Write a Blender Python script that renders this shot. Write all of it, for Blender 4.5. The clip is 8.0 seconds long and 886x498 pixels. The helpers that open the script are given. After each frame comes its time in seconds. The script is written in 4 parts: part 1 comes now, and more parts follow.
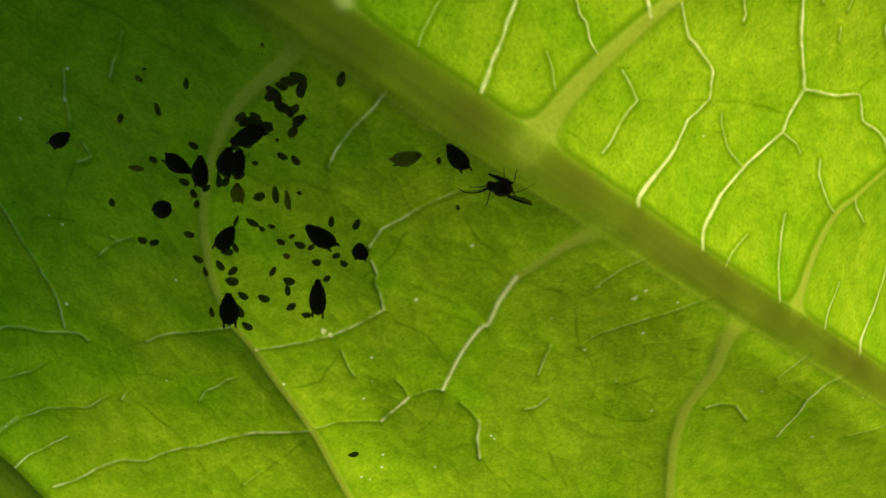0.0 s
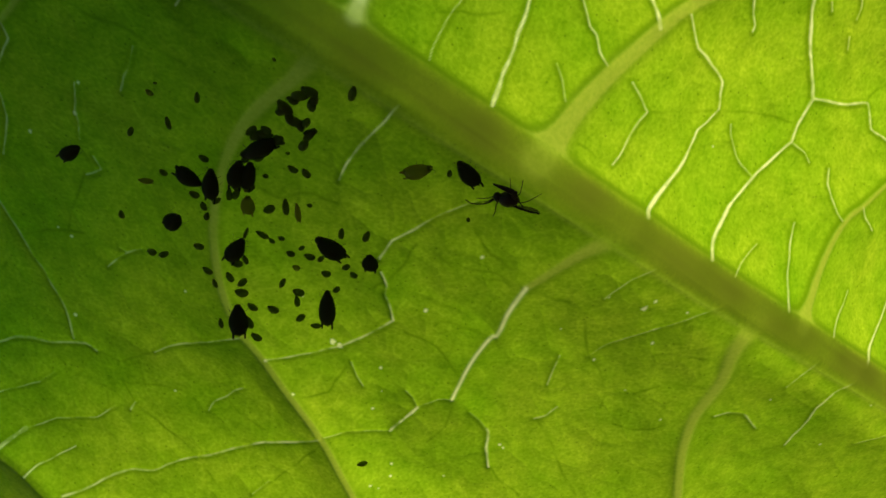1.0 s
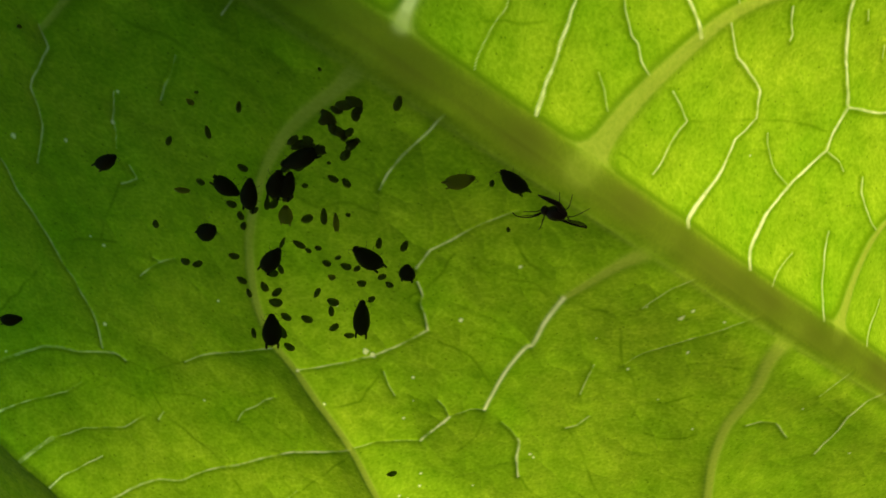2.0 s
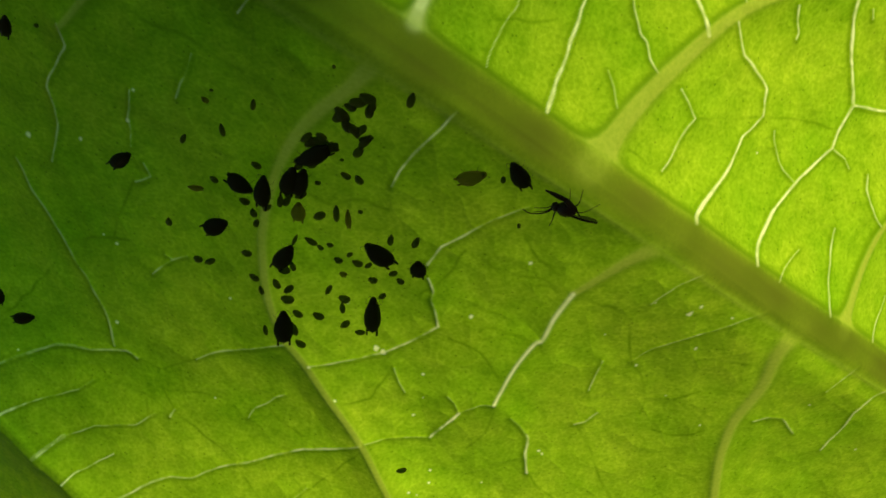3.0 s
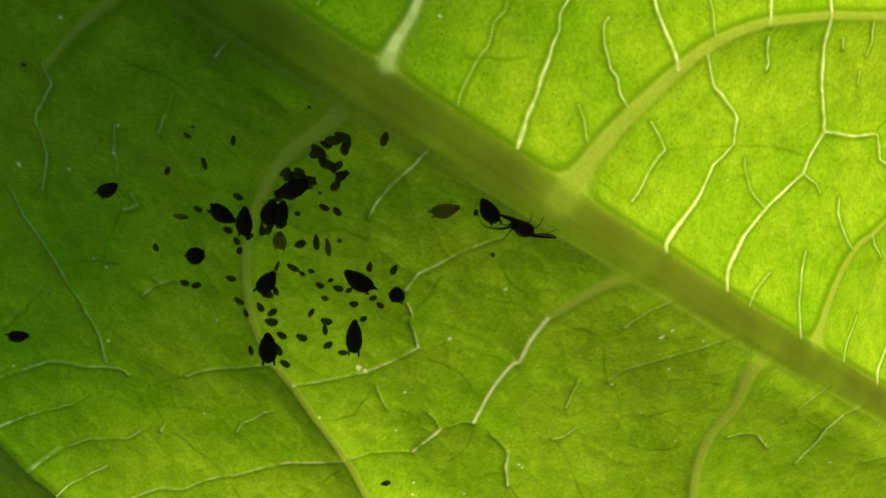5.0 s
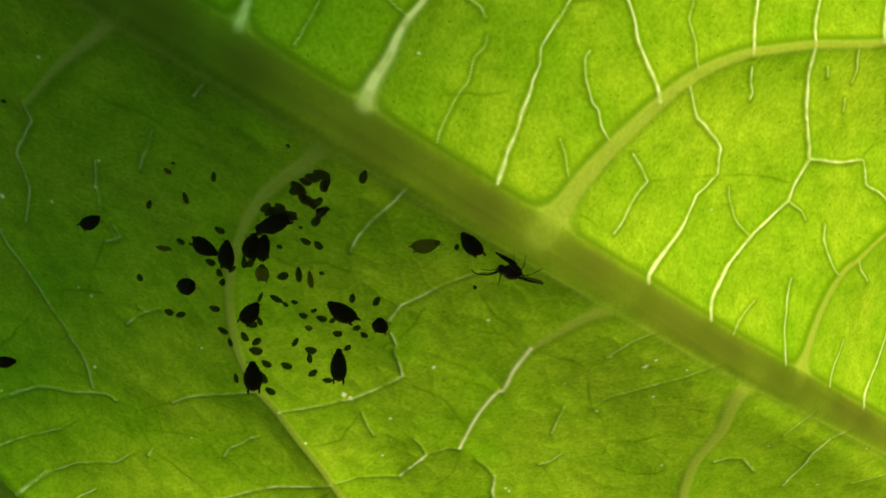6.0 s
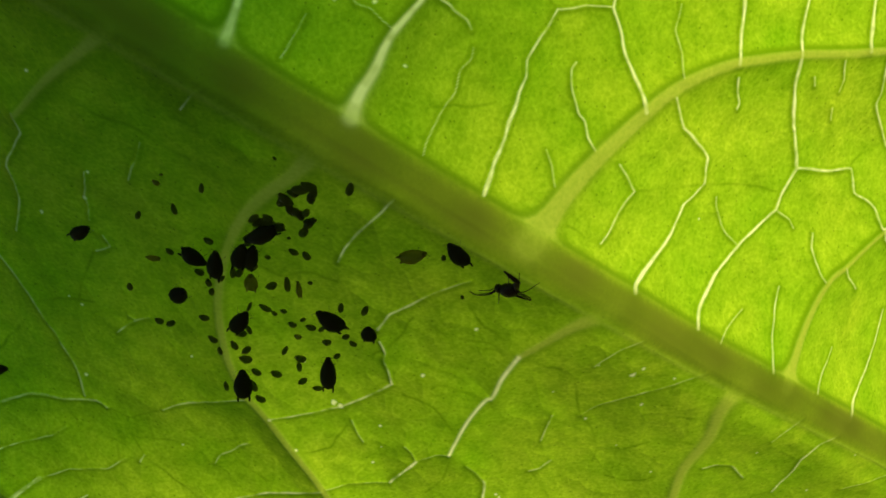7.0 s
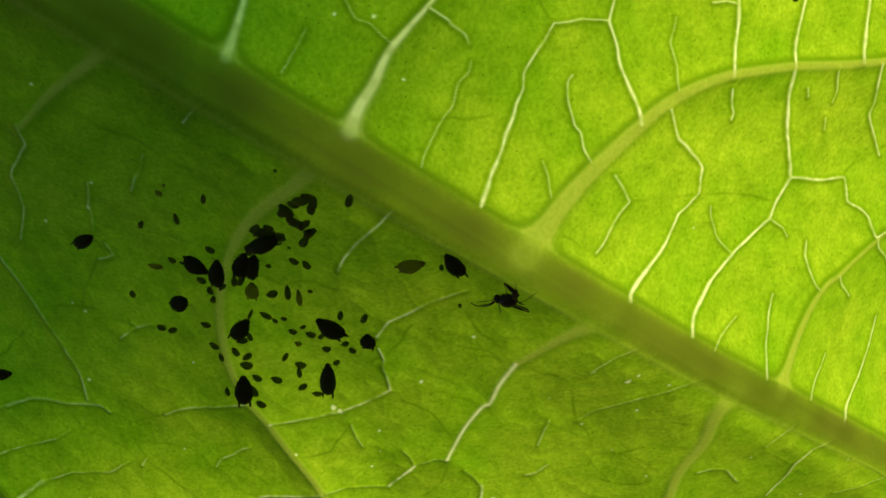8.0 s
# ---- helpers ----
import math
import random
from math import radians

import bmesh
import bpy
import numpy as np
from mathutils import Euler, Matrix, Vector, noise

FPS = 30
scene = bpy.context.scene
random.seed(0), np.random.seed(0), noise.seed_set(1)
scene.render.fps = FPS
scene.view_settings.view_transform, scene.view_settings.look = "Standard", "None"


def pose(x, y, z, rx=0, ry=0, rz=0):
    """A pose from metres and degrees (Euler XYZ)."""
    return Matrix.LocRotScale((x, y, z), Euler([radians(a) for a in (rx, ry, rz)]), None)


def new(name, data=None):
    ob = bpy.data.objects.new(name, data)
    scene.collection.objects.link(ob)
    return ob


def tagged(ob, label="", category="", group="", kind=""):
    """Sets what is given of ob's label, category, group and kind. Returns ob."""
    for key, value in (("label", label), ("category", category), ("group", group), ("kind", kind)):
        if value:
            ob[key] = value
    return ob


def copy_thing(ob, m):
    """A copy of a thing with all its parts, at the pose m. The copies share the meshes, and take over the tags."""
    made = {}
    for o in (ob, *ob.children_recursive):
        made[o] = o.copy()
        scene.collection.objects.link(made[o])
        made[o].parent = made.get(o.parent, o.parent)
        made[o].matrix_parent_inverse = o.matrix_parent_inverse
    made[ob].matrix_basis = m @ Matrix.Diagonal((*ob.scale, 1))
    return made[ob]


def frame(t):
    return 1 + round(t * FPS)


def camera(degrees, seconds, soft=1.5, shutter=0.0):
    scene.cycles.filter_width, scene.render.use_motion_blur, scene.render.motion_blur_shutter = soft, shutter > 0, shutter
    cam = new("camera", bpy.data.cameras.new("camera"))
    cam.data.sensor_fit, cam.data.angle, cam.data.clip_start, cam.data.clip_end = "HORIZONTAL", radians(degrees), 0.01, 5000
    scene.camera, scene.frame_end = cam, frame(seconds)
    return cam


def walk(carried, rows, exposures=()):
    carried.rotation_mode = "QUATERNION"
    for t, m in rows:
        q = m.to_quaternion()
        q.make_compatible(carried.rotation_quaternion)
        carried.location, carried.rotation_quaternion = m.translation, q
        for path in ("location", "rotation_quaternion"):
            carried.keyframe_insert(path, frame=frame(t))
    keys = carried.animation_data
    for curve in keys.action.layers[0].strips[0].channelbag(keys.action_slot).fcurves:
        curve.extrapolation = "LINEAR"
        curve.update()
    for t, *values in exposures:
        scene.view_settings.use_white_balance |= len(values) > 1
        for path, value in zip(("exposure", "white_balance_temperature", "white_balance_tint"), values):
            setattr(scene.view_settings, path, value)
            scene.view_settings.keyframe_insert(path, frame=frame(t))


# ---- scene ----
cam = camera(48.4, 8.0, soft=1.7)
MM = 0.001                                   # the plan is in millimetres
BASE = pose(0, 0, 0.5, 27, 0, 0) @ pose(0, 0, 0, 0, 38, 0)    # the camera looks up at the underside of the leaf, leaning
ROWS = [                                     # seconds; right, ahead, up in mm; yaw, pitch, roll
    (0.0, 0.0, 0.0, 0.0, 0.0, 0.03, -0.26),
    (0.5, -0.198, 0.073, 0.384, -0.013, -0.047, -0.229),
    (1.0, -0.666, -0.026, 0.87, -0.011, -0.07, -0.1),
    (1.5, -2.091, -0.055, 1.301, -0.166, -0.04, -0.058),
    (2.0, -3.516, 0.328, 1.224, -0.354, 0.168, -0.082),
    (3.5, -4.456, -0.92, 0.76, -0.422, 0.524, 0.066),
    (4.0, -4.494, -1.575, 1.106, -0.442, 0.26, -0.023),
    (4.5, -3.883, -1.997, 1.734, -0.227, 0.021, -0.058),
    (5.0, -2.243, -2.284, 3.437, 0.061, -0.395, 0.039),
    (6.5, -0.514, -2.233, 6.668, 0.299, -0.918, 0.136),
    (7.0, 0.003, -2.567, 6.921, 0.292, -1.023, 0.149),
    (7.5, 0.026, -3.248, 7.494, 0.261, -1.22, 0.117),
    (8.0, 0.169, -3.543, 7.731, 0.317, -1.184, 0.087),
]
walk(cam, [(t, BASE @ pose(MM * x, MM * y, MM * z, 90 + pitch, roll, yaw)) for t, x, y, z, yaw, pitch, roll in ROWS],
     [(0.0, -0.10), (2.0, -0.04), (3.5, 0.05), (5.0, 0.11), (8.0, 0.08)])

# ---- light: a clear sky and a sun that stands behind the leaf ----
SUN_WAY = (BASE.to_3x3() @ Vector((-0.60, 1.0, -0.35))).normalized()    # towards the sun
elevation, bearing = math.asin(SUN_WAY.z), math.atan2(SUN_WAY.x, SUN_WAY.y)
world = bpy.data.worlds.new("sky")
scene.world = world
world.use_nodes = True
sky = world.node_tree.nodes.new("ShaderNodeTexSky")
sky.sky_type, sky.sun_disc, sky.sun_elevation, sky.sun_rotation = "NISHITA", False, elevation, bearing
world.node_tree.links.new(sky.outputs[0], world.node_tree.nodes["Background"].inputs[0])
world.node_tree.nodes["Background"].inputs[1].default_value = 0.068
sun_data = bpy.data.lights.new("sun", "SUN")
sun_data.energy, sun_data.angle, sun_data.color = 4.7, radians(5.0), (1.0, 0.83, 0.55)
sun = new("sun", sun_data)
sun.matrix_world = Matrix.Translation((0, 0, 3)) @ SUN_WAY.to_track_quat("Z", "Y").to_matrix().to_4x4()
UPPER = pose(0, 0, 0, 0, 0, 21) @ pose(-0.0355, -0.062, 0.0, 0, 0, 90)    # how the added, unseen upper leaf lies across the light


# ---- materials ----
def nodes_of(name):
    mat = bpy.data.materials.new(name)
    mat.use_nodes = True
    tree = mat.node_tree
    tree.nodes.clear()

    def add(kind, **values):
        node = tree.nodes.new("ShaderNode" + kind)
        for key, value in values.items():
            if key in node.inputs:
                node.inputs[key].default_value = value
        return node

    def join(a, out, b, into):
        tree.links.new(a.outputs[out], b.inputs[into])
    return mat, add, join


def ramp(add, *stops):
    node = add("ValToRGB")
    elements = node.color_ramp.elements
    while len(elements) < len(stops):
        elements.new(0.5)
    for element, (at, colour) in zip(elements, stops):
        element.position, element.color = at, (*colour, 1)
    return node


def grain(add, join, scale, detail=3.0, kind="TexNoise"):
    """A noise of so many waves per millimetre in the thing's own space."""
    place, size = add("TexCoord"), add("Mapping")
    size.inputs["Scale"].default_value = (1000, 1000, 1000)
    tex = add(kind, Scale=scale, Detail=detail)
    join(place, "Object", size, "Vector")
    join(size, "Vector", tex, "Vector")
    return tex


def mixed(add, join, factor, out, a, b, blend="MIX"):
    """A colour mix; a and b are colours or (node, output)."""
    node = add("MixRGB")
    node.blend_type = blend
    if factor is None:
        node.inputs[0].default_value = out
    else:
        join(factor, out, node, 0)
    for slot, value in ((1, a), (2, b)):
        if isinstance(value[0], float):
            node.inputs[slot].default_value = (*value, 1)
        else:
            join(value[0], value[1], node, slot)
    return node


def blade_material():
    mat, add, join = nodes_of("leaf_blade")
    broad = grain(add, join, 0.16, 2.0)
    fine = grain(add, join, 3.4, 4.0)
    cells = grain(add, join, 1.15, 0.0, "TexVoronoi")
    cells.feature = "DISTANCE_TO_EDGE"
    dots = grain(add, join, 1.3, 0.0, "TexVoronoi")
    rib, side, vein = add("Attribute"), add("Attribute"), add("Attribute")
    rib.attribute_name, side.attribute_name, vein.attribute_name = "midrib", "side", "veinlet"
    tissue = mixed(add, join, broad, "Fac", (0.17, 0.455, 0.002), (0.44, 0.66, 0.014))
    mottle = ramp(add, (0.34, (0.70, 0.78, 0.6)), (0.66, (1.22, 1.15, 1.8)))
    join(fine, "Fac", mottle, "Fac")
    tissue = mixed(add, join, None, 0.6, (tissue, "Color"), (mottle, "Color"), "MULTIPLY")
    middle = grain(add, join, 0.7, 2.0)
    blotch = ramp(add, (0.34, (0.72, 0.80, 0.7)), (0.66, (1.2, 1.14, 1.5)))
    join(middle, "Fac", blotch, "Fac")
    tissue = mixed(add, join, None, 0.55, (tissue, "Color"), (blotch, "Color"), "MULTIPLY")
    net = ramp(add, (0.0, (1.18, 1.12, 1.5)), (0.09, (1.0, 1.0, 1.0)))
    join(cells, "Distance", net, "Fac")
    tissue = mixed(add, join, None, 0.7, (tissue, "Color"), (net, "Color"), "MULTIPLY")
    gland = ramp(add, (0.07, (0.25, 0.3, 0.2)), (0.14, (1.0, 1.0, 1.0)))
    join(dots, "Distance", gland, "Fac")
    tissue = mixed(add, join, None, 0.5, (tissue, "Color"), (gland, "Color"), "MULTIPLY")
    threads = grain(add, join, 0.42, 0.0, "TexVoronoi")      # a dark net of the finest veins
    threads.feature = "DISTANCE_TO_EDGE"
    bend = grain(add, join, 0.5, 3.0)
    shift = add("MixRGB")
    shift.blend_type = "LINEAR_LIGHT"
    shift.inputs[0].default_value = 0.45
    join(bend, "Color", shift, 2)
    join(threads.inputs["Vector"].links[0].from_node, "Vector", shift, 1)
    join(shift, "Color", threads, "Vector")
    dark = ramp(add, (0.012, (0.62, 0.72, 0.5)), (0.05, (1.0, 1.0, 1.0)))
    join(threads, "Distance", dark, "Fac")
    some = ramp(add, (0.48, (0.0, 0.0, 0.0)), (0.62, (0.22, 0.22, 0.22)))
    join(grain(add, join, 0.33, 1.0), "Fac", some, "Fac")
    tissue = mixed(add, join, some, "Color", (tissue, "Color"), (mixed(add, join, None, 1.0, (tissue, "Color"), (dark, "Color"), "MULTIPLY"), "Color"))
    darkened = add("Attribute")
    darkened.attribute_name = "shade_and_lines"                           # shade beside the veins, put into the colour, and the dark lines
    tissue = mixed(add, join, darkened, "Fac", (tissue, "Color"), (0.14, 0.31, 0.002))
    woody = mixed(add, join, broad, "Fac", (0.09, 0.14, 0.0055), (0.155, 0.208, 0.015))
    tissue = mixed(add, join, rib, "Fac", (tissue, "Color"), (woody, "Color"))
    sappy = mixed(add, join, fine, "Fac", (0.25, 0.42, 0.010), (0.48, 0.63, 0.06))
    tissue = mixed(add, join, side, "Fac", (tissue, "Color"), (sappy, "Color"))
    tissue = mixed(add, join, vein, "Fac", (tissue, "Color"), (0.84, 1.0, 0.38))
    skin = mixed(add, join, rib, "Fac", (0.016, 0.045, 0.002), (0.12, 0.13, 0.04))
    skin = mixed(add, join, side, "Fac", (skin, "Color"), (0.25, 0.32, 0.14))
    skin = mixed(add, join, vein, "Fac", (skin, "Color"), (0.55, 0.66, 0.33))
    bump = add("Bump", Strength=0.35, Distance=0.00008)
    join(fine, "Fac", bump, "Height")
    through_light = add("BsdfTranslucent")
    join(tissue, "Color", through_light, "Color")
    face = add("BsdfPrincipled", Roughness=0.5)
    face.inputs["Specular IOR Level"].default_value = 0.02
    join(skin, "Color", face, "Base Color")
    join(bump, "Normal", face, "Normal")
    both = add("MixShader")
    both.inputs[0].default_value = 0.25
    join(through_light, 0, both, 1)
    join(face, 0, both, 2)
    join(both, 0, add("OutputMaterial"), 0)
    return mat


def vein_material(name, clear, skin_colour, share, glassy, passed=(1.0, 1.0, 1.0)):
    """Watery vein tissue: clear is what it scatters through, glassy how much passes straight."""
    mat, add, join = nodes_of(name)
    fine = grain(add, join, 2.2, 3.0)
    broad = grain(add, join, 0.22, 2.0)
    tone = ramp(add, (0.3, (0.78, 0.8, 0.7)), (0.7, (1.1, 1.08, 1.1)))
    join(fine, "Fac", tone, "Fac")
    colour = mixed(add, join, None, 1.0, clear, (tone, "Color"), "MULTIPLY")
    patch = ramp(add, (0.35, (0.8, 0.85, 0.6)), (0.65, (1.2, 1.12, 1.4)))
    join(broad, "Fac", patch, "Fac")
    colour = mixed(add, join, None, 0.9, (colour, "Color"), (patch, "Color"), "MULTIPLY")
    bump = add("Bump", Strength=0.4, Distance=0.00006)
    join(fine, "Fac", bump, "Height")
    inner = add("BsdfTranslucent")
    join(colour, "Color", inner, "Color")
    face = add("BsdfPrincipled", Roughness=0.42)
    face.inputs["Base Color"].default_value = (*skin_colour, 1)
    join(bump, "Normal", face, "Normal")
    both = add("MixShader")
    both.inputs[0].default_value = share
    join(inner, 0, both, 1)
    join(face, 0, both, 2)
    watery = add("BsdfTransparent")
    watery.inputs["Color"].default_value = (*passed, 1)
    last = add("MixShader")
    last.inputs[0].default_value = glassy
    join(both, 0, last, 1)
    join(watery, 0, last, 2)
    join(last, 0, add("OutputMaterial"), 0)
    return mat


def insect_material(name, dark, light, rough=0.45, clear=None, shine=0.2, passing=0.0):
    mat, add, join = nodes_of(name)
    fine = grain(add, join, 5.0, 3.0)
    random_tone = add("ObjectInfo")
    colour = mixed(add, join, fine, "Fac", dark, light)
    tone = ramp(add, (0.0, (0.7, 0.7, 0.7)), (1.0, (1.25, 1.25, 1.25)))
    join(random_tone, "Random", tone, "Fac")
    colour = mixed(add, join, None, 1.0, (colour, "Color"), (tone, "Color"), "MULTIPLY")
    bump = add("Bump", Strength=0.3, Distance=0.00003)
    join(fine, "Fac", bump, "Height")
    face = add("BsdfPrincipled", Roughness=rough)
    face.inputs["Specular IOR Level"].default_value = shine
    join(colour, "Color", face, "Base Color")
    join(bump, "Normal", face, "Normal")
    last = face
    if clear:
        inner = add("BsdfTranslucent")
        inner.inputs["Color"].default_value = (*clear, 1)
        last = add("MixShader")
        last.inputs[0].default_value = 0.5
        join(face, 0, last, 1)
        join(inner, 0, last, 2)
    if passing:
        body, last = last, add("MixShader")
        last.inputs[0].default_value = passing
        join(body, 0, last, 1)
        join(add("BsdfTransparent"), 0, last, 2)
    join(last, 0, add("OutputMaterial"), 0)
    return mat


def soil_material():
    mat, add, join = nodes_of("soil")
    crumbs, patches = grain(add, join, 0.08, 6.0), grain(add, join, 0.004, 3.0)
    colour = mixed(add, join, crumbs, "Fac", (0.05, 0.034, 0.02), (0.19, 0.135, 0.085))
    damp = ramp(add, (0.35, (0.7, 0.68, 0.65)), (0.65, (1.15, 1.12, 1.05)))
    join(patches, "Fac", damp, "Fac")
    colour = mixed(add, join, None, 1.0, (colour, "Color"), (damp, "Color"), "MULTIPLY")
    bump = add("Bump", Strength=0.8, Distance=0.008)
    join(crumbs, "Fac", bump, "Height")
    face = add("BsdfPrincipled", Roughness=0.95)
    join(colour, "Color", face, "Base Color")
    join(bump, "Normal", face, "Normal")
    join(face, 0, add("OutputMaterial"), 0)
    return mat


SOIL = soil_material()
BLADE = blade_material()
# for the added upper leaf: passes green, which tints the shade below
THIN_BLADE = vein_material("shade_leaf_blade", (0.21, 0.52, 0.008), (0.02, 0.05, 0.003), 0.25, 0.5, (0.018, 0.275, 0.002))
MIDRIB = vein_material("midrib_tissue", (0.36, 0.42, 0.03), (0.10, 0.13, 0.02), 0.3, 0.1)
BLACK = insect_material("aphid_black", (0.014, 0.021, 0.006), (0.026, 0.034, 0.010), 0.75, (0.10, 0.14, 0.02))
YOUNG = insect_material("aphid_young", (0.03, 0.048, 0.008), (0.05, 0.075, 0.014), 0.7, (0.36, 0.46, 0.04), 0.2, 0.05)
PALE = insect_material("aphid_pale", (0.07, 0.08, 0.015), (0.11, 0.12, 0.03), 0.7, (0.52, 0.52, 0.05), 0.2, 0.16)
WASP = insect_material("wasp_black", (0.010, 0.012, 0.006), (0.024, 0.02, 0.010), 0.4, None, 0.15)
LIMB = insect_material("limb_dark", (0.010, 0.008, 0.005), (0.03, 0.022, 0.012), 0.5)
WING = insect_material("wing_smoky", (0.02, 0.016, 0.01), (0.05, 0.04, 0.025), 0.35, None, 0.2, 0.45)


# ---- helpers of this scene ----
def link_mesh(name, verts, faces, material, parent=None, label="", smooth=True):
    mesh = bpy.data.meshes.new(name)
    mesh.from_pydata([tuple(v) for v in verts], [], [tuple(f) for f in faces])
    mesh.polygons.foreach_set("use_smooth", [smooth] * len(mesh.polygons))
    mesh.materials.append(material)
    ob = new(name, mesh)
    ob.parent = parent
    return tagged(ob, label)


def part(name, bm, material, parent, label=""):
    mesh = bpy.data.meshes.new(name)
    bm.to_mesh(mesh)
    bm.free()
    mesh.polygons.foreach_set("use_smooth", [True] * len(mesh.polygons))
    mesh.materials.append(material)
    ob = new(name, mesh)
    ob.parent = parent
    return tagged(ob, label)


def smooth_path(points, steps):
    """A Catmull-Rom line through the points."""
    p = np.array(points, float)
    p = np.vstack([2 * p[0] - p[1], p, 2 * p[-1] - p[-2]])
    u = np.linspace(0, 1, steps, endpoint=False)[:, None]
    out = [0.5 * (2 * b + (c - a) * u + (2 * a - 5 * b + 4 * c - d) * u ** 2 + (3 * b - a - 3 * c + d) * u ** 3)
           for a, b, c, d in zip(p, p[1:], p[2:], p[3:])]
    return np.vstack(out + [p[-2:-1]])


def limb(points, radii, sides=6):
    """A tapered round limb along the points, closed at both ends."""
    bm = bmesh.new()
    path = [Vector(p) for p in smooth_path(points, 4)]
    thick = np.interp(np.linspace(0, len(radii) - 1, len(path)), range(len(radii)), radii)
    rings = []
    for i, p in enumerate(path):
        way = (path[min(i + 1, len(path) - 1)] - path[max(i - 1, 0)]).normalized()
        turn = way.to_track_quat("Z", "Y")
        rings.append([bm.verts.new(p + turn @ Vector((math.cos(a) * thick[i], math.sin(a) * thick[i], 0)))
                      for a in (2 * math.pi * k / sides for k in range(sides))])
    for a, b in zip(rings, rings[1:]):
        for k in range(sides):
            bm.faces.new((a[k], a[(k + 1) % sides], b[(k + 1) % sides], b[k]))
    bm.faces.new(rings[0][::-1])
    bm.faces.new(rings[-1])
    return bm


def lathe(profile, flat=0.8, sides=14):
    """A body along x from (x, radius, height) stations, lower than wide."""
    bm = bmesh.new()
    loops = []
    for x, r, z in profile:
        loops.append([bm.verts.new((x, r * math.cos(a), z + flat * r * math.sin(a)))
                      for a in (2 * math.pi * k / sides for k in range(sides))])
    for a, b in zip(loops, loops[1:]):
        for k in range(sides):
            bm.faces.new((a[k], b[k], b[(k + 1) % sides], a[(k + 1) % sides]))
    bm.faces.new(loops[0])
    bm.faces.new(loops[-1][::-1])
    return bm


# ---- the leaf's surface ----
LEAN = radians(-31.0)
ALONG, ACROSS = (math.cos(LEAN), math.sin(LEAN)), (-math.sin(LEAN), math.cos(LEAN))


LATTICES = {}


def value_noise(s, n, size, seed):
    """Smooth noise from -1 to 1 with lumps of that size in mm."""
    if seed not in LATTICES:
        LATTICES[seed] = np.random.RandomState(seed).uniform(-1, 1, (256, 256))
    grid = LATTICES[seed]
    a, b = np.asarray(s) / size + 500.3, np.asarray(n) / size + 500.7
    i, j = np.floor(a).astype(int), np.floor(b).astype(int)
    u, v = a - i, b - j
    u, v = u * u * (3 - 2 * u), v * v * (3 - 2 * v)
    g = lambda k, l: grid[k % 256, l % 256]
    return (g(i, j) * (1 - u) + g(i + 1, j) * u) * (1 - v) + (g(i, j + 1) * (1 - u) + g(i + 1, j + 1) * u) * v


def cells(s, n, size, seed):
    """Distance to the seams between irregular cells of that size, in cells."""
    if ("cells", seed) not in LATTICES:
        LATTICES["cells", seed] = np.random.RandomState(seed).uniform(0.1, 0.9, (2, 128, 128))
    jitter = LATTICES["cells", seed]
    a, b = np.asarray(s) / size + 300, np.asarray(n) / size + 300
    i, j = np.floor(a).astype(int), np.floor(b).astype(int)
    first, second = np.full(a.shape, 9.0), np.full(a.shape, 9.0)
    for di in (-1, 0, 1):
        for dj in (-1, 0, 1):
            k, l = i + di, j + dj
            gap = np.hypot(k + jitter[0][k % 128, l % 128] - a, l + jitter[1][k % 128, l % 128] - b)
            second = np.minimum(second, np.maximum(first, gap))
            first = np.minimum(first, gap)
    return second - first


def fold(s, n):
    """Depth of the folded leaf in mm: s runs along the midrib, n across it."""
    left = np.sqrt(np.minimum(n + 0.9, 0) ** 2 + 1.0) - 1.0
    right = np.sqrt(np.maximum(n, 0) ** 2 + 1.0) - 1.0
    return (57.632 + 0.4404 * s + 0.00351 * s * s + 1.0664 * left - 0.01032 * left ** 2 - 0.00746 * left * s
            + 0.1706 * right - 0.00602 * right ** 2 + 0.0031 * right * s)


VEINS = []      # kind, path, half widths along it, how pale


def vein(kind, wide, narrow, *points):
    path = smooth_path(points, 4)
    along = np.linspace(0, 1, len(path))
    half = 0.41 * (narrow + (wide - narrow) * (1 - along) ** 1.3)
    if VEINS:                                                 # it widens where it leaves the midrib
        middle = np.interp(path[:, 0], VEINS[0][1][:, 0], VEINS[0][1][:, 1])
        half = half * (0.72 if kind == "pale_vein" else 1) * (1 + (0.3 if kind == "pale_vein" else 0.5) * np.exp(-np.maximum(np.abs(path[:, 1] - middle) - 1.5, 0) / 0.7))
    VEINS.append((kind, path, half, 1.0))


def veinlet(wide, narrow, pale, *points):
    """A fine vein with bends; wide and narrow are its half widths in mm at its ends."""
    steps = 7
    straight = np.stack([np.interp(np.linspace(0, len(points) - 1, steps * (len(points) - 1) + 1), range(len(points)), axis) for axis in zip(*points)], 1)
    path = 0.45 * smooth_path(points, steps) + 0.55 * straight
    along = np.linspace(0, 1, len(path))
    half = wide + (narrow - wide) * np.minimum(along * 1.6, 1)
    half = np.maximum(half * (1 + 0.3 * value_noise(path[:, 0], path[:, 1], 0.7, 31)) - 0.012, 0.02)
    path = path + 0.05 * np.stack([value_noise(path[:, 0], path[:, 1], 0.9, 32), value_noise(path[:, 0], path[:, 1], 0.9, 33)], 1)
    VEINS.append(("veinlet", path, half, pale))


def dark_line(*points):
    """A sunken fine vein that shows as a dark green line."""
    path = smooth_path(points, 7)
    path = path + 0.12 * np.stack([value_noise(path[:, 0], path[:, 1], 0.9, 34), value_noise(path[:, 0], path[:, 1], 0.9, 35)], 1)
    VEINS.append(("dark_line", path, np.full(len(path), 0.05), 0.0))


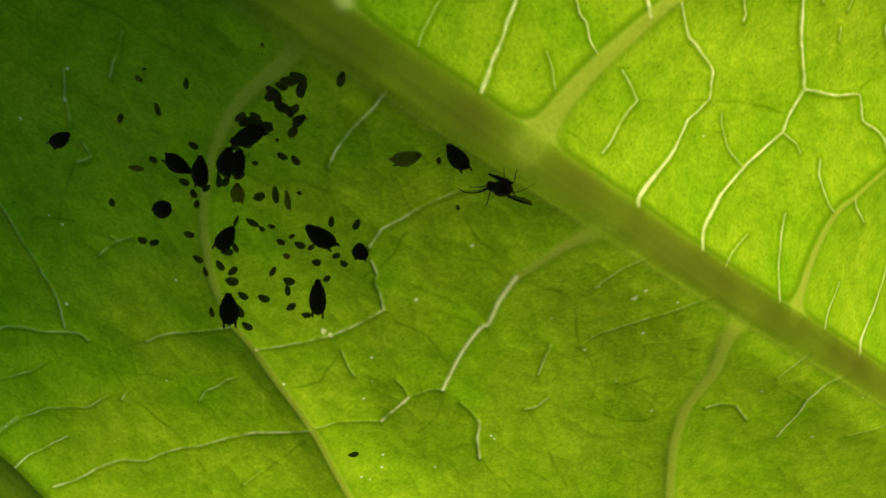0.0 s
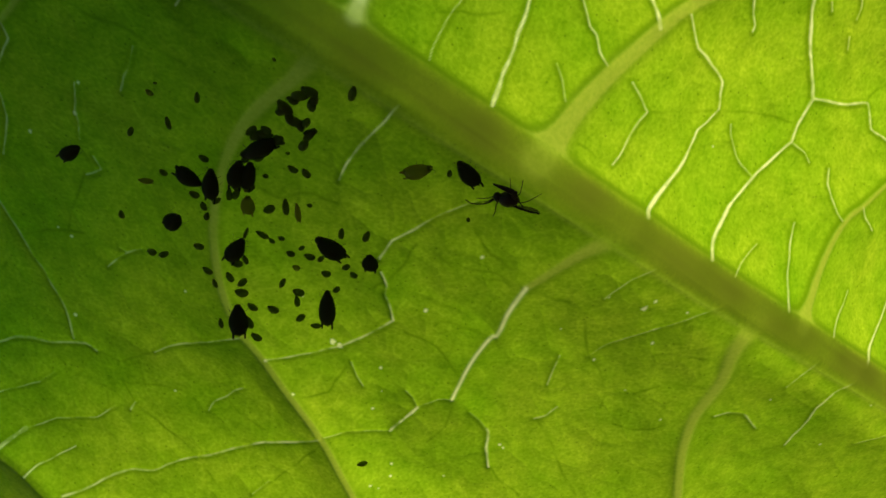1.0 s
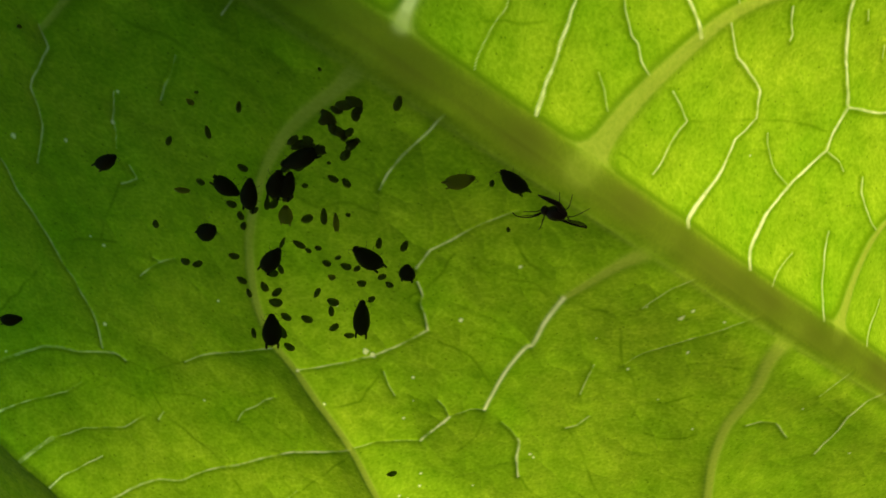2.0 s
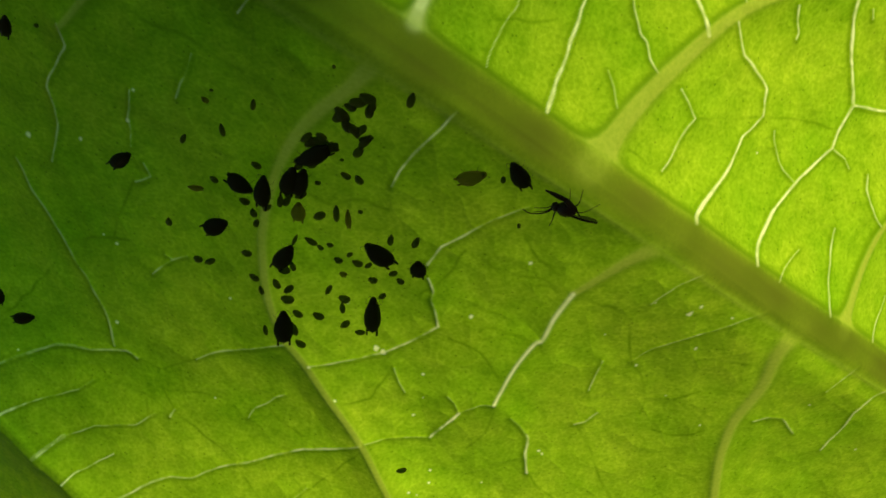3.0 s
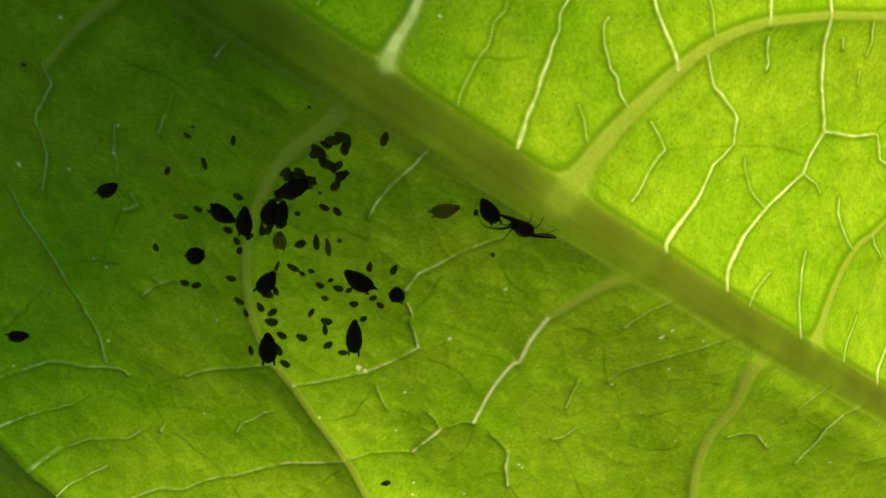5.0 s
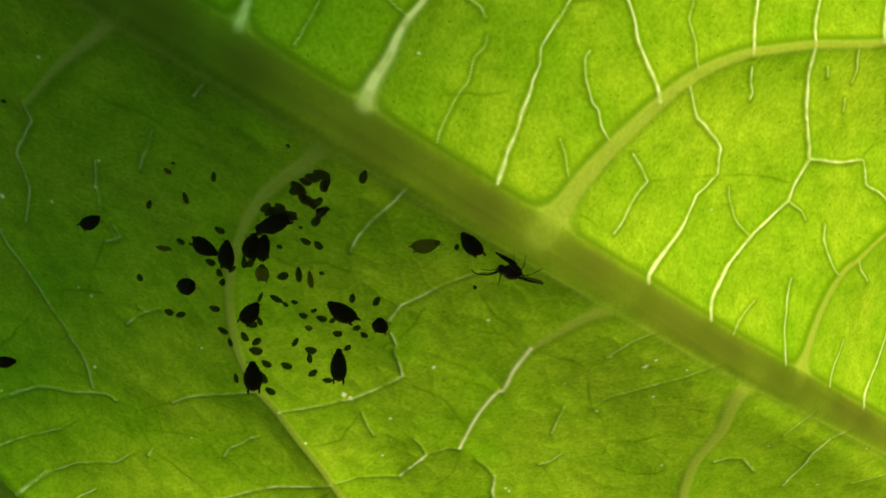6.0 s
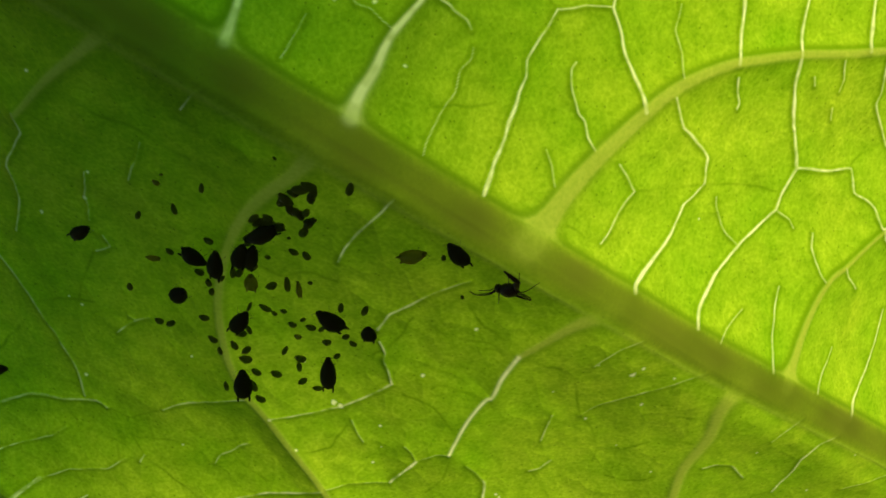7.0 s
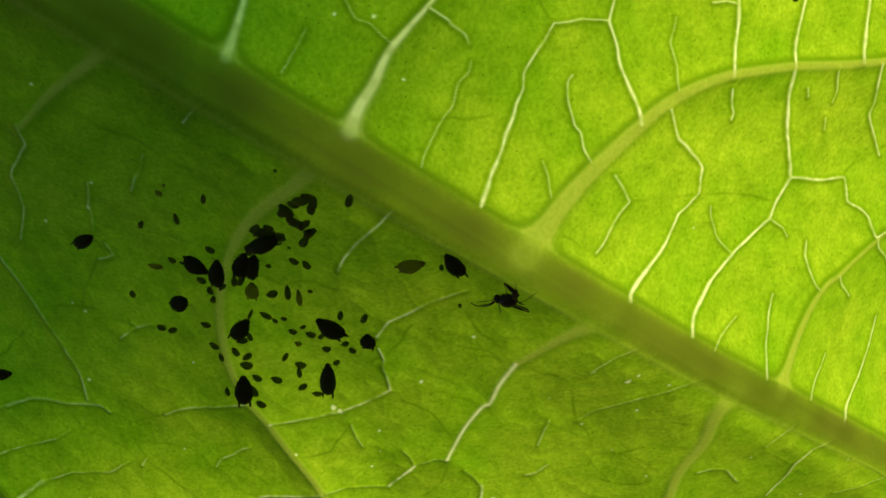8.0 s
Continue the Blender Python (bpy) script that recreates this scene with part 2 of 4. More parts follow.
vein("midrib", 4.4, 3.3, (-48, -0.3), (-30, -0.2), (-14, -0.2), (-3, 0.0), (11, 0.3), (23, 0.7), (42, 2.0), (72, 3.2))
vein("side_vein", 0.90, 0.73, (-7.9, -1.0), (-8.7, -3.0), (-10.0, -5.3), (-10.7, -7.4), (-10.9, -9.7), (-10.7, -11.9))
vein("side_vein", 0.73, 0.61, (-10.7, -11.9), (-10.1, -14.0), (-8.9, -16.4), (-7.7, -18.0), (-6.0, -19.5), (-3.8, -20.6), (-1.3, -22.1), (2.7, -24.3), (5.8, -26.6), (10.1, -29.7))
vein("side_vein", 1.03, 0.5, (12.8, 0.2), (11.2, -2.2), (10.2, -4.4), (9.4, -6.2))
vein("pale_vein", 0.5, 0.36, (9.4, -6.2), (9.4, -8.2), (9.7, -9.9), (9.4, -10.5), (9.3, -12.8), (9.7, -16.1))
vein("side_vein", 1.30, 0.88, (24.8, 0.5), (24.9, -2.1), (26.0, -4.3), (26.3, -5.6), (26.6, -7.7), (27.5, -9.6), (28.7, -11.5), (32.3, -16.0))
vein("side_vein", 0.63, 0.33, (-19.8, -1.1), (-21.7, -3.6), (-23.3, -5.7), (-24.6, -7.9), (-25.0, -8.6))
vein("outer_vein", 1.20, 1.43, (-30.8, -37.1), (-23.8, -38.6), (-19.6, -39.9), (-16.2, -40.6), (-10.7, -42.6))
vein("side_vein", 1.79, 0.94, (5.4, 0.6), (5.7, 2.4), (6.0, 5.0), (6.6, 7.8), (7.5, 10.9), (8.3, 13.4))
vein("side_vein", 0.94, 0.58, (8.3, 13.4), (9.2, 15.2), (10.4, 17.0), (11.9, 18.7), (15.4, 21.8), (19.4, 24.8), (23.5, 28.2))
# sky glint on the next two veins is put into their pale colour
vein("pale_vein", 1.13, 0.29, (-7.3, 1.4), (-7.6, 3.0), (-7.6, 4.6), (-7.8, 6.4), (-7.6, 8.2), (-7.3, 9.9), (-7.1, 11.3))
vein("pale_vein", 0.71, 0.36, (-14.8, 1.3), (-15.2, 2.8), (-15.6, 4.4), (-16.0, 5.6))
vein("side_vein", 0.93, 0.31, (28.8, 1.8), (28.4, 4.2), (28.0, 6.2), (27.8, 8.8), (28.0, 10.7), (28.8, 12.4), (29.7, 14.6), (30.8, 17.4))
veinlet(0.07, 0.07, 0.70, (-7.1, 10.1), (-6.0, 10.2), (-5.6, 10.1), (-4.8, 10.2), (-4.3, 9.9))
veinlet(0.05, 0.03, 0.50, (-2.8, 1.9), (-3.0, 2.5), (-3.2, 3.8), (-3.3, 5.0), (-3.2, 6.1), (-3.6, 7.5), (-3.4, 8.4), (-3.6, 9.1))
veinlet(0.16, 0.07, 0.90, (1.5, 1.8), (1.0, 3.9), (0.8, 5.6), (0.5, 6.5), (0.4, 7.5), (0.1, 8.5), (0.0, 9.5), (-0.5, 10.4), (-0.5, 11.0), (-0.5, 12.1), (-0.5, 13.1), (-0.5, 14.1))
veinlet(0.07, 0.05, 0.60, (-0.5, 14.1), (0.3, 14.8), (0.9, 15.4), (1.7, 15.9), (2.4, 16.3))
veinlet(0.17, 0.09, 0.80, (7.8, 12.0), (7.1, 12.8), (6.0, 13.5), (4.8, 14.2), (3.9, 15.1), (3.0, 15.8), (2.4, 16.3), (2.1, 17.3), (1.9, 18.0))
veinlet(0.07, 0.05, 0.80, (6.2, 8.0), (5.3, 8.5), (4.6, 9.3), (4.0, 9.5), (3.5, 9.9), (2.8, 10.5), (2.2, 11.5), (2.2, 12.1))
veinlet(0.07, 0.06, 0.70, (8.1, 8.2), (8.9, 7.9), (9.7, 7.5), (9.9, 7.4), (9.8, 6.5), (9.7, 5.6), (9.8, 4.3), (9.7, 3.2))
veinlet(0.05, 0.04, 0.40, (5.0, 4.7), (4.2, 5.7), (3.4, 6.4))
veinlet(0.06, 0.04, 0.50, (8.9, 15.3), (8.4, 16.0), (7.9, 16.7), (7.4, 17.1), (6.7, 17.7), (6.5, 18.4), (6.2, 19.3))
veinlet(0.19, 0.15, 0.75, (11.8, 18.4), (11.4, 19.2), (10.8, 20.2), (10.1, 21.6), (9.3, 22.8), (9.0, 23.4))
veinlet(0.08, 0.06, 0.70, (9.4, 22.6), (8.6, 22.2), (7.8, 21.6))
veinlet(0.11, 0.10, 0.75, (9.1, 14.0), (9.8, 13.5), (10.7, 12.9), (11.7, 12.8), (12.7, 12.7), (13.5, 12.4), (13.9, 11.6), (14.3, 10.8))
veinlet(0.21, 0.08, 1.10, (13.5, 1.7), (13.3, 2.2), (13.4, 3.2), (13.6, 4.3), (13.9, 5.6), (13.9, 6.7), (13.8, 7.9), (13.7, 8.7), (14.0, 9.6), (14.3, 10.8))
veinlet(0.08, 0.08, 0.70, (12.3, 17.8), (12.8, 17.2), (13.4, 16.7), (13.5, 16.3))
veinlet(0.14, 0.10, 0.75, (15.5, 21.8), (15.2, 22.2), (14.6, 23.4), (14.1, 25.0), (13.7, 26.1), (13.4, 26.9))
veinlet(0.14, 0.15, 0.80, (15.6, 21.6), (15.9, 21.1), (16.3, 20.3), (17.1, 19.3), (18.1, 18.1), (19.6, 16.7), (20.3, 15.9))
veinlet(0.15, 0.13, 0.75, (20.3, 15.9), (20.3, 14.9), (20.3, 13.8), (20.6, 12.6))
veinlet(0.20, 0.11, 1.05, (19.1, 1.9), (18.7, 3.3), (18.7, 4.6), (18.7, 6.0), (18.9, 7.0), (19.3, 8.8), (19.8, 10.2), (20.2, 11.4), (20.6, 12.6))
veinlet(0.11, 0.12, 0.70, (20.3, 15.9), (21.8, 16.8), (23.3, 17.7), (24.7, 18.8), (25.5, 18.1), (26.2, 17.5), (27.5, 17.7), (28.6, 17.6), (29.7, 16.9), (30.2, 16.6), (30.8, 17.5), (31.8, 18.9))
veinlet(0.07, 0.07, 0.60, (27.6, 10.3), (26.8, 10.6), (25.8, 11.3), (25.0, 11.9), (24.5, 12.9))
veinlet(0.09, 0.07, 0.60, (28.7, 12.2), (29.6, 11.8), (31.0, 11.6))
veinlet(0.09, 0.07, 0.60, (30.4, 16.5), (31.0, 16.2), (32.6, 16.1), (34.1, 15.6))
veinlet(0.06, 0.04, 0.50, (19.1, 8.7), (18.0, 8.9), (17.1, 9.3), (16.2, 10.0), (15.7, 10.6))
veinlet(0.06, 0.04, 0.50, (20.8, 12.6), (21.3, 12.6), (22.1, 12.6), (22.8, 12.3))
veinlet(0.19, 0.14, 0.75, (20.2, 25.5), (19.4, 26.9), (18.7, 28.4), (18.1, 29.4), (17.9, 30.2))
veinlet(0.11, 0.09, 0.70, (21.7, 26.5), (22.8, 25.0), (23.3, 24.3), (23.5, 23.6), (24.5, 23.1), (25.7, 22.5), (26.6, 22.0))
veinlet(0.08, 0.06, 0.60, (18.8, 23.8), (19.6, 22.9), (19.9, 22.1))
veinlet(0.08, 0.06, 0.60, (17.4, 21.5), (17.8, 21.1))
veinlet(0.06, 0.04, 0.50, (20.2, 20.9), (20.7, 20.3))
veinlet(0.08, 0.04, 0.60, (21.4, 1.9), (21.5, 2.9), (21.7, 3.9), (22.1, 5.0))
veinlet(0.13, 0.06, 0.80, (26.9, 2.2), (26.5, 3.0), (25.6, 4.5), (24.7, 6.4), (24.1, 8.0))
veinlet(0.09, 0.05, 0.60, (31.9, 2.7), (31.8, 4.0), (31.8, 5.2), (31.7, 6.6))
veinlet(0.21, 0.07, 0.80, (36.4, 2.4), (36.3, 4.1), (36.5, 5.5), (36.5, 7.5), (36.0, 10.0), (35.3, 11.9))
veinlet(0.05, 0.03, 0.45, (-12.1, 2.3), (-12.2, 3.7), (-12.3, 5.2))
veinlet(0.04, 0.03, 0.45, (-11.4, 7.8), (-10.4, 7.2), (-9.6, 7.4), (-8.6, 7.2), (-7.8, 7.1))
veinlet(0.08, 0.08, 0.60, (-25.1, -8.5), (-24.6, -9.3), (-25.0, -10.1), (-25.4, -11.3), (-25.7, -12.1), (-25.1, -13.0), (-24.8, -13.9), (-24.8, -15.1), (-24.9, -16.4))
veinlet(0.07, 0.06, 0.70, (-14.6, -1.4), (-15.2, -2.3), (-15.6, -3.0))
veinlet(0.03, 0.07, 0.55, (-17.6, -6.0), (-17.6, -7.1), (-17.8, -7.7), (-17.9, -8.6))
veinlet(0.05, 0.06, 0.60, (-20.6, -9.6), (-20.5, -10.5), (-20.5, -11.2), (-20.2, -11.8), (-20.0, -12.7))
veinlet(0.04, 0.08, 0.55, (-19.1, -13.3), (-18.6, -13.7), (-18.5, -13.9), (-19.3, -14.7))
veinlet(0.08, 0.10, 0.45, (-27.5, -17.6), (-26.9, -18.1), (-26.0, -19.1), (-24.8, -19.9), (-23.2, -21.3), (-22.0, -22.5), (-21.0, -23.2), (-20.0, -24.1), (-19.0, -25.0), (-18.2, -26.1), (-17.5, -27.4))
veinlet(0.16, 0.13, 0.40, (-26.5, -35.5), (-25.8, -34.6), (-24.0, -32.4), (-21.8, -30.0), (-20.7, -29.3), (-19.0, -28.7), (-16.5, -27.2), (-15.5, -27.3))
veinlet(0.07, 0.08, 0.40, (-11.3, -24.7), (-10.5, -23.6), (-10.0, -23.1), (-8.1, -21.7), (-5.9, -19.9))
veinlet(0.08, 0.06, 0.70, (-14.6, -17.6), (-15.5, -18.4), (-15.9, -19.0), (-16.5, -20.2))
veinlet(0.06, 0.04, 0.60, (-15.5, -18.4), (-16.1, -18.4))
# paleness above 1 here and just below paints white glare on the veinlet
veinlet(0.16, 0.05, 1.50, (-23.5, -37.9), (-22.6, -36.6), (-21.6, -35.4), (-20.7, -34.4))
veinlet(0.05, 0.07, 0.45, (-20.7, -34.4), (-18.8, -32.5), (-18.0, -31.0))
veinlet(0.26, 0.21, 1.80, (-19.6, -40.0), (-19.0, -38.4), (-18.3, -36.9))
veinlet(0.09, 0.05, 0.60, (-18.3, -36.9), (-17.3, -35.8), (-16.4, -34.6))
veinlet(0.14, 0.05, 1.20, (-16.5, -40.7), (-16.1, -39.3), (-15.4, -38.2), (-14.1, -36.1))
veinlet(0.05, 0.07, 0.50, (-16.4, -34.6), (-14.6, -33.4), (-13.5, -32.7), (-13.0, -31.8), (-12.5, -30.9))
veinlet(0.09, 0.09, 0.60, (-11.3, -30.5), (-11.3, -29.7))
veinlet(0.12, 0.11, 0.60, (-13.1, -40.6), (-12.1, -39.5), (-11.2, -38.2), (-10.3, -36.7), (-9.3, -35.6), (-7.6, -34.6), (-6.7, -33.3), (-5.7, -32.1), (-4.2, -30.8), (-2.5, -28.9), (-0.9, -27.3), (1.3, -25.8), (2.7, -24.5))
veinlet(0.07, 0.05, 0.35, (3.0, -24.1), (4.6, -22.6), (7.1, -21.1))
# a white glint, painted as extra paleness
veinlet(0.14, 0.13, 1.40, (7.1, -21.1), (7.5, -19.5), (7.9, -18.1))
veinlet(0.07, 0.04, 0.50, (7.9, -18.1), (7.1, -17.5), (6.4, -17.3))
veinlet(0.07, 0.04, 0.40, (7.9, -18.1), (8.8, -16.6), (9.8, -16.0))
veinlet(0.05, 0.07, 0.60, (-5.9, -27.2), (-5.8, -26.2), (-5.2, -25.3), (-4.8, -24.4), (-4.2, -23.7))
veinlet(0.06, 0.10, 0.60, (-3.5, -20.4), (-2.1, -19.2), (-0.8, -18.1), (0.4, -16.8), (1.0, -16.1), (2.0, -14.5), (2.9, -12.9))
veinlet(0.10, 0.08, 0.85, (2.9, -12.9), (2.0, -11.9), (1.5, -11.5), (1.3, -10.9), (0.5, -10.3))
veinlet(0.12, 0.07, 0.70, (-0.0, -9.5), (0.2, -8.0), (1.0, -6.8), (1.8, -5.4), (2.7, -4.2), (3.6, -3.2))
veinlet(0.06, 0.04, 0.50, (1.8, -17.4), (2.7, -18.2), (3.5, -18.7))
veinlet(0.07, 0.12, 0.70, (11.5, -16.4), (12.9, -16.8), (13.7, -17.2), (14.5, -18.6), (15.6, -20.0))
veinlet(0.06, 0.07, 0.60, (14.5, -9.0), (14.8, -10.2), (15.2, -11.4))
veinlet(0.07, 0.09, 0.60, (16.2, -14.4), (16.8, -13.7), (17.1, -12.6))
veinlet(0.06, 0.06, 0.50, (15.8, -0.8), (15.0, -2.0), (14.6, -3.1), (14.3, -4.0))
veinlet(0.08, 0.06, 0.55, (21.5, -0.5), (20.4, -1.9), (19.5, -3.1), (18.7, -4.1))
veinlet(0.04, 0.04, 0.35, (18.7, -4.1), (16.9, -6.4), (16.3, -8.0))
veinlet(0.09, 0.07, 0.60, (31.6, 0.5), (31.1, -1.1), (30.9, -2.3))
veinlet(0.11, 0.10, 0.60, (35.9, 0.9), (35.0, -0.7), (34.9, -2.3), (35.4, -3.6), (35.8, -6.1))
veinlet(0.09, 0.07, 0.50, (28.0, -7.0), (28.7, -6.2), (30.0, -5.7), (32.1, -6.1))
veinlet(0.08, 0.09, 0.80, (-2.9, -1.2), (-3.1, -1.7), (-3.6, -3.2), (-4.0, -4.2), (-4.3, -5.4), (-4.3, -6.4))
veinlet(0.05, 0.07, 0.40, (0.3, -32.3), (0.9, -30.4))
dark_line((9.3, -6.1), (8.0, -6.3), (6.7, -6.5), (4.9, -7.3), (2.9, -7.3))
dark_line((9.4, -6.2), (11.0, -5.9), (12.6, -5.5))
dark_line((8.9, -10.4), (7.9, -10.7), (6.1, -11.0), (5.6, -11.7))
dark_line((9.9, 7.4), (11.6, 8.7), (14.1, 10.5), (16.5, 12.2), (19.2, 13.5), (20.4, 13.8))
dark_line((14.3, 10.8), (15.1, 11.3))
dark_line((0.7, -11.6), (1.5, -9.5), (1.7, -7.4))
dark_line((-4.4, 4.2), (-2.8, 5.5), (-0.8, 7.1))
dark_line((-2.2, 14.8), (-1.4, 14.4), (-0.5, 14.1))
dark_line((24.7, 18.8), (24.9, 20.1), (25.8, 21.7), (26.7, 23.0))
dark_line((9.7, 3.2), (8.7, 3.0), (7.1, 3.1))
dark_line((-17.5, -27.4), (-15.7, -27.3), (-13.5, -28.2), (-11.3, -29.8), (-8.6, -30.5), (-5.5, -31.5), (-2.9, -32.9))
dark_line((-15.5, -27.3), (-13.5, -27.0), (-12.1, -25.5), (-11.3, -24.7))
dark_line((-9.1, -29.2), (-10.8, -28.2), (-12.3, -26.2))
dark_line((9.3, -6.9), (7.9, -6.5), (6.3, -7.2))
dark_line((6.2, -11.9), (7.4, -10.8), (9.0, -10.4))
dark_line((14.3, -6.1), (16.4, -7.9), (19.0, -9.2), (20.0, -11.0))
dark_line((21.3, -8.6), (23.1, -6.6), (25.6, -5.6))
dark_line((16.3, -14.3), (18.6, -15.6), (21.0, -17.3), (23.7, -18.7))
dark_line((15.6, -20.0), (17.6, -20.7), (19.4, -21.2))
dark_line((20.4, -5.4), (21.7, -4.6), (23.5, -4.0))
dark_line((9.8, -16.0), (10.5, -18.3), (10.2, -20.5))
dark_line((-21.5, -5.7), (-20.1, -5.9), (-18.5, -5.4), (-16.4, -5.4), (-14.6, -5.4))
dark_line((-23.1, -21.4), (-21.2, -20.0), (-18.9, -18.9))
dark_line((-19.5, -14.9), (-19.8, -17.2), (-19.9, -19.5))
dark_line((-1.6, -26.4), (-3.9, -26.0), (-5.9, -24.9), (-7.3, -25.4))
dark_line((3.0, -25.0), (2.2, -27.7), (1.3, -30.2))
dark_line((1.6, -18.1), (1.4, -20.4), (-0.4, -22.4))
dark_line((4.1, -13.2), (6.5, -13.1), (8.7, -14.1))
dark_line((9.2, -4.2), (8.7, -5.4), (6.4, -5.5), (4.6, -4.8))
dark_line((-8.6, -9.4), (-7.1, -9.2), (-5.9, -8.2), (-4.0, -7.8))
dark_line((-8.6, -26.8), (-11.2, -27.8), (-12.8, -28.8))
dark_line((-23.9, -24.4), (-25.0, -27.2), (-26.3, -30.0))
dark_line((21.8, -11.7), (24.1, -10.9), (25.4, -9.5))
veinlet(0.07, 0.04, 0.50, (44.5, 0.5), (41.2, -3.0))


SPOTS = []      # small bright glints on the blade, put into its colour as pale spots


def fleck(s, n, size):
    SPOTS.append((s, n, size))


fleck(-9.6, 7.9, 0.14)
fleck(4.5, -11.1, 0.14)
fleck(5.8, -5.9, 0.12)
fleck(17.1, -3.2, 0.20)
fleck(19.5, -4.8, 0.13)
fleck(3.9, -16.7, 0.11)
fleck(-6.4, 5.8, 0.10)
fleck(-26.8, -15.6, 0.20)
fleck(-23.3, -14.0, 0.14)
fleck(-8.9, -27.1, 0.10)
fleck(-19.5, -19.5, 0.12)
fleck(-17.9, -25.4, 0.14)
fleck(-0.1, -16.7, 0.26)
fleck(0.5, -16.7, 0.20)
fleck(8.2, -26.3, 0.13)
fleck(9.2, -24.8, 0.13)
fleck(-10.8, -18.8, 0.12)
fleck(-20.4, -9.5, 0.13)
fleck(-20.5, -11.3, 0.13)
fleck(14.5, -3.8, 0.07)
fleck(20.6, -8.8, 0.07)
fleck(24.6, -9.4, 0.08)
fleck(30.9, -3.7, 0.08)
fleck(38.7, -4.5, 0.12)
fleck(15.6, -17.9, 0.10)
fleck(39.2, 0.2, 0.06)
fleck(13.3, -7.3, 0.07)
fleck(4.9, -18.4, 0.06)
fleck(13.0, -22.7, 0.08)
fleck(15.4, 8.6, 0.06)
fleck(8.9, -26.2, 0.07)
fleck(15.2, -17.8, 0.12)
fleck(5.0, -20.1, 0.13)
fleck(-24.3, -32.0, 0.08)
fleck(16.9, -8.0, 0.10)
fleck(-3.4, -14.7, 0.07)
fleck(-20.6, -19.4, 0.07)
fleck(8.7, -23.8, 0.12)
fleck(-0.7, -22.0, 0.13)
fleck(19.8, -1.9, 0.10)
fleck(-3.6, -20.5, 0.12)
fleck(-24.4, -5.6, 0.13)
fleck(-11.5, 6.8, 0.12)
fleck(17.4, -2.4, 0.10)


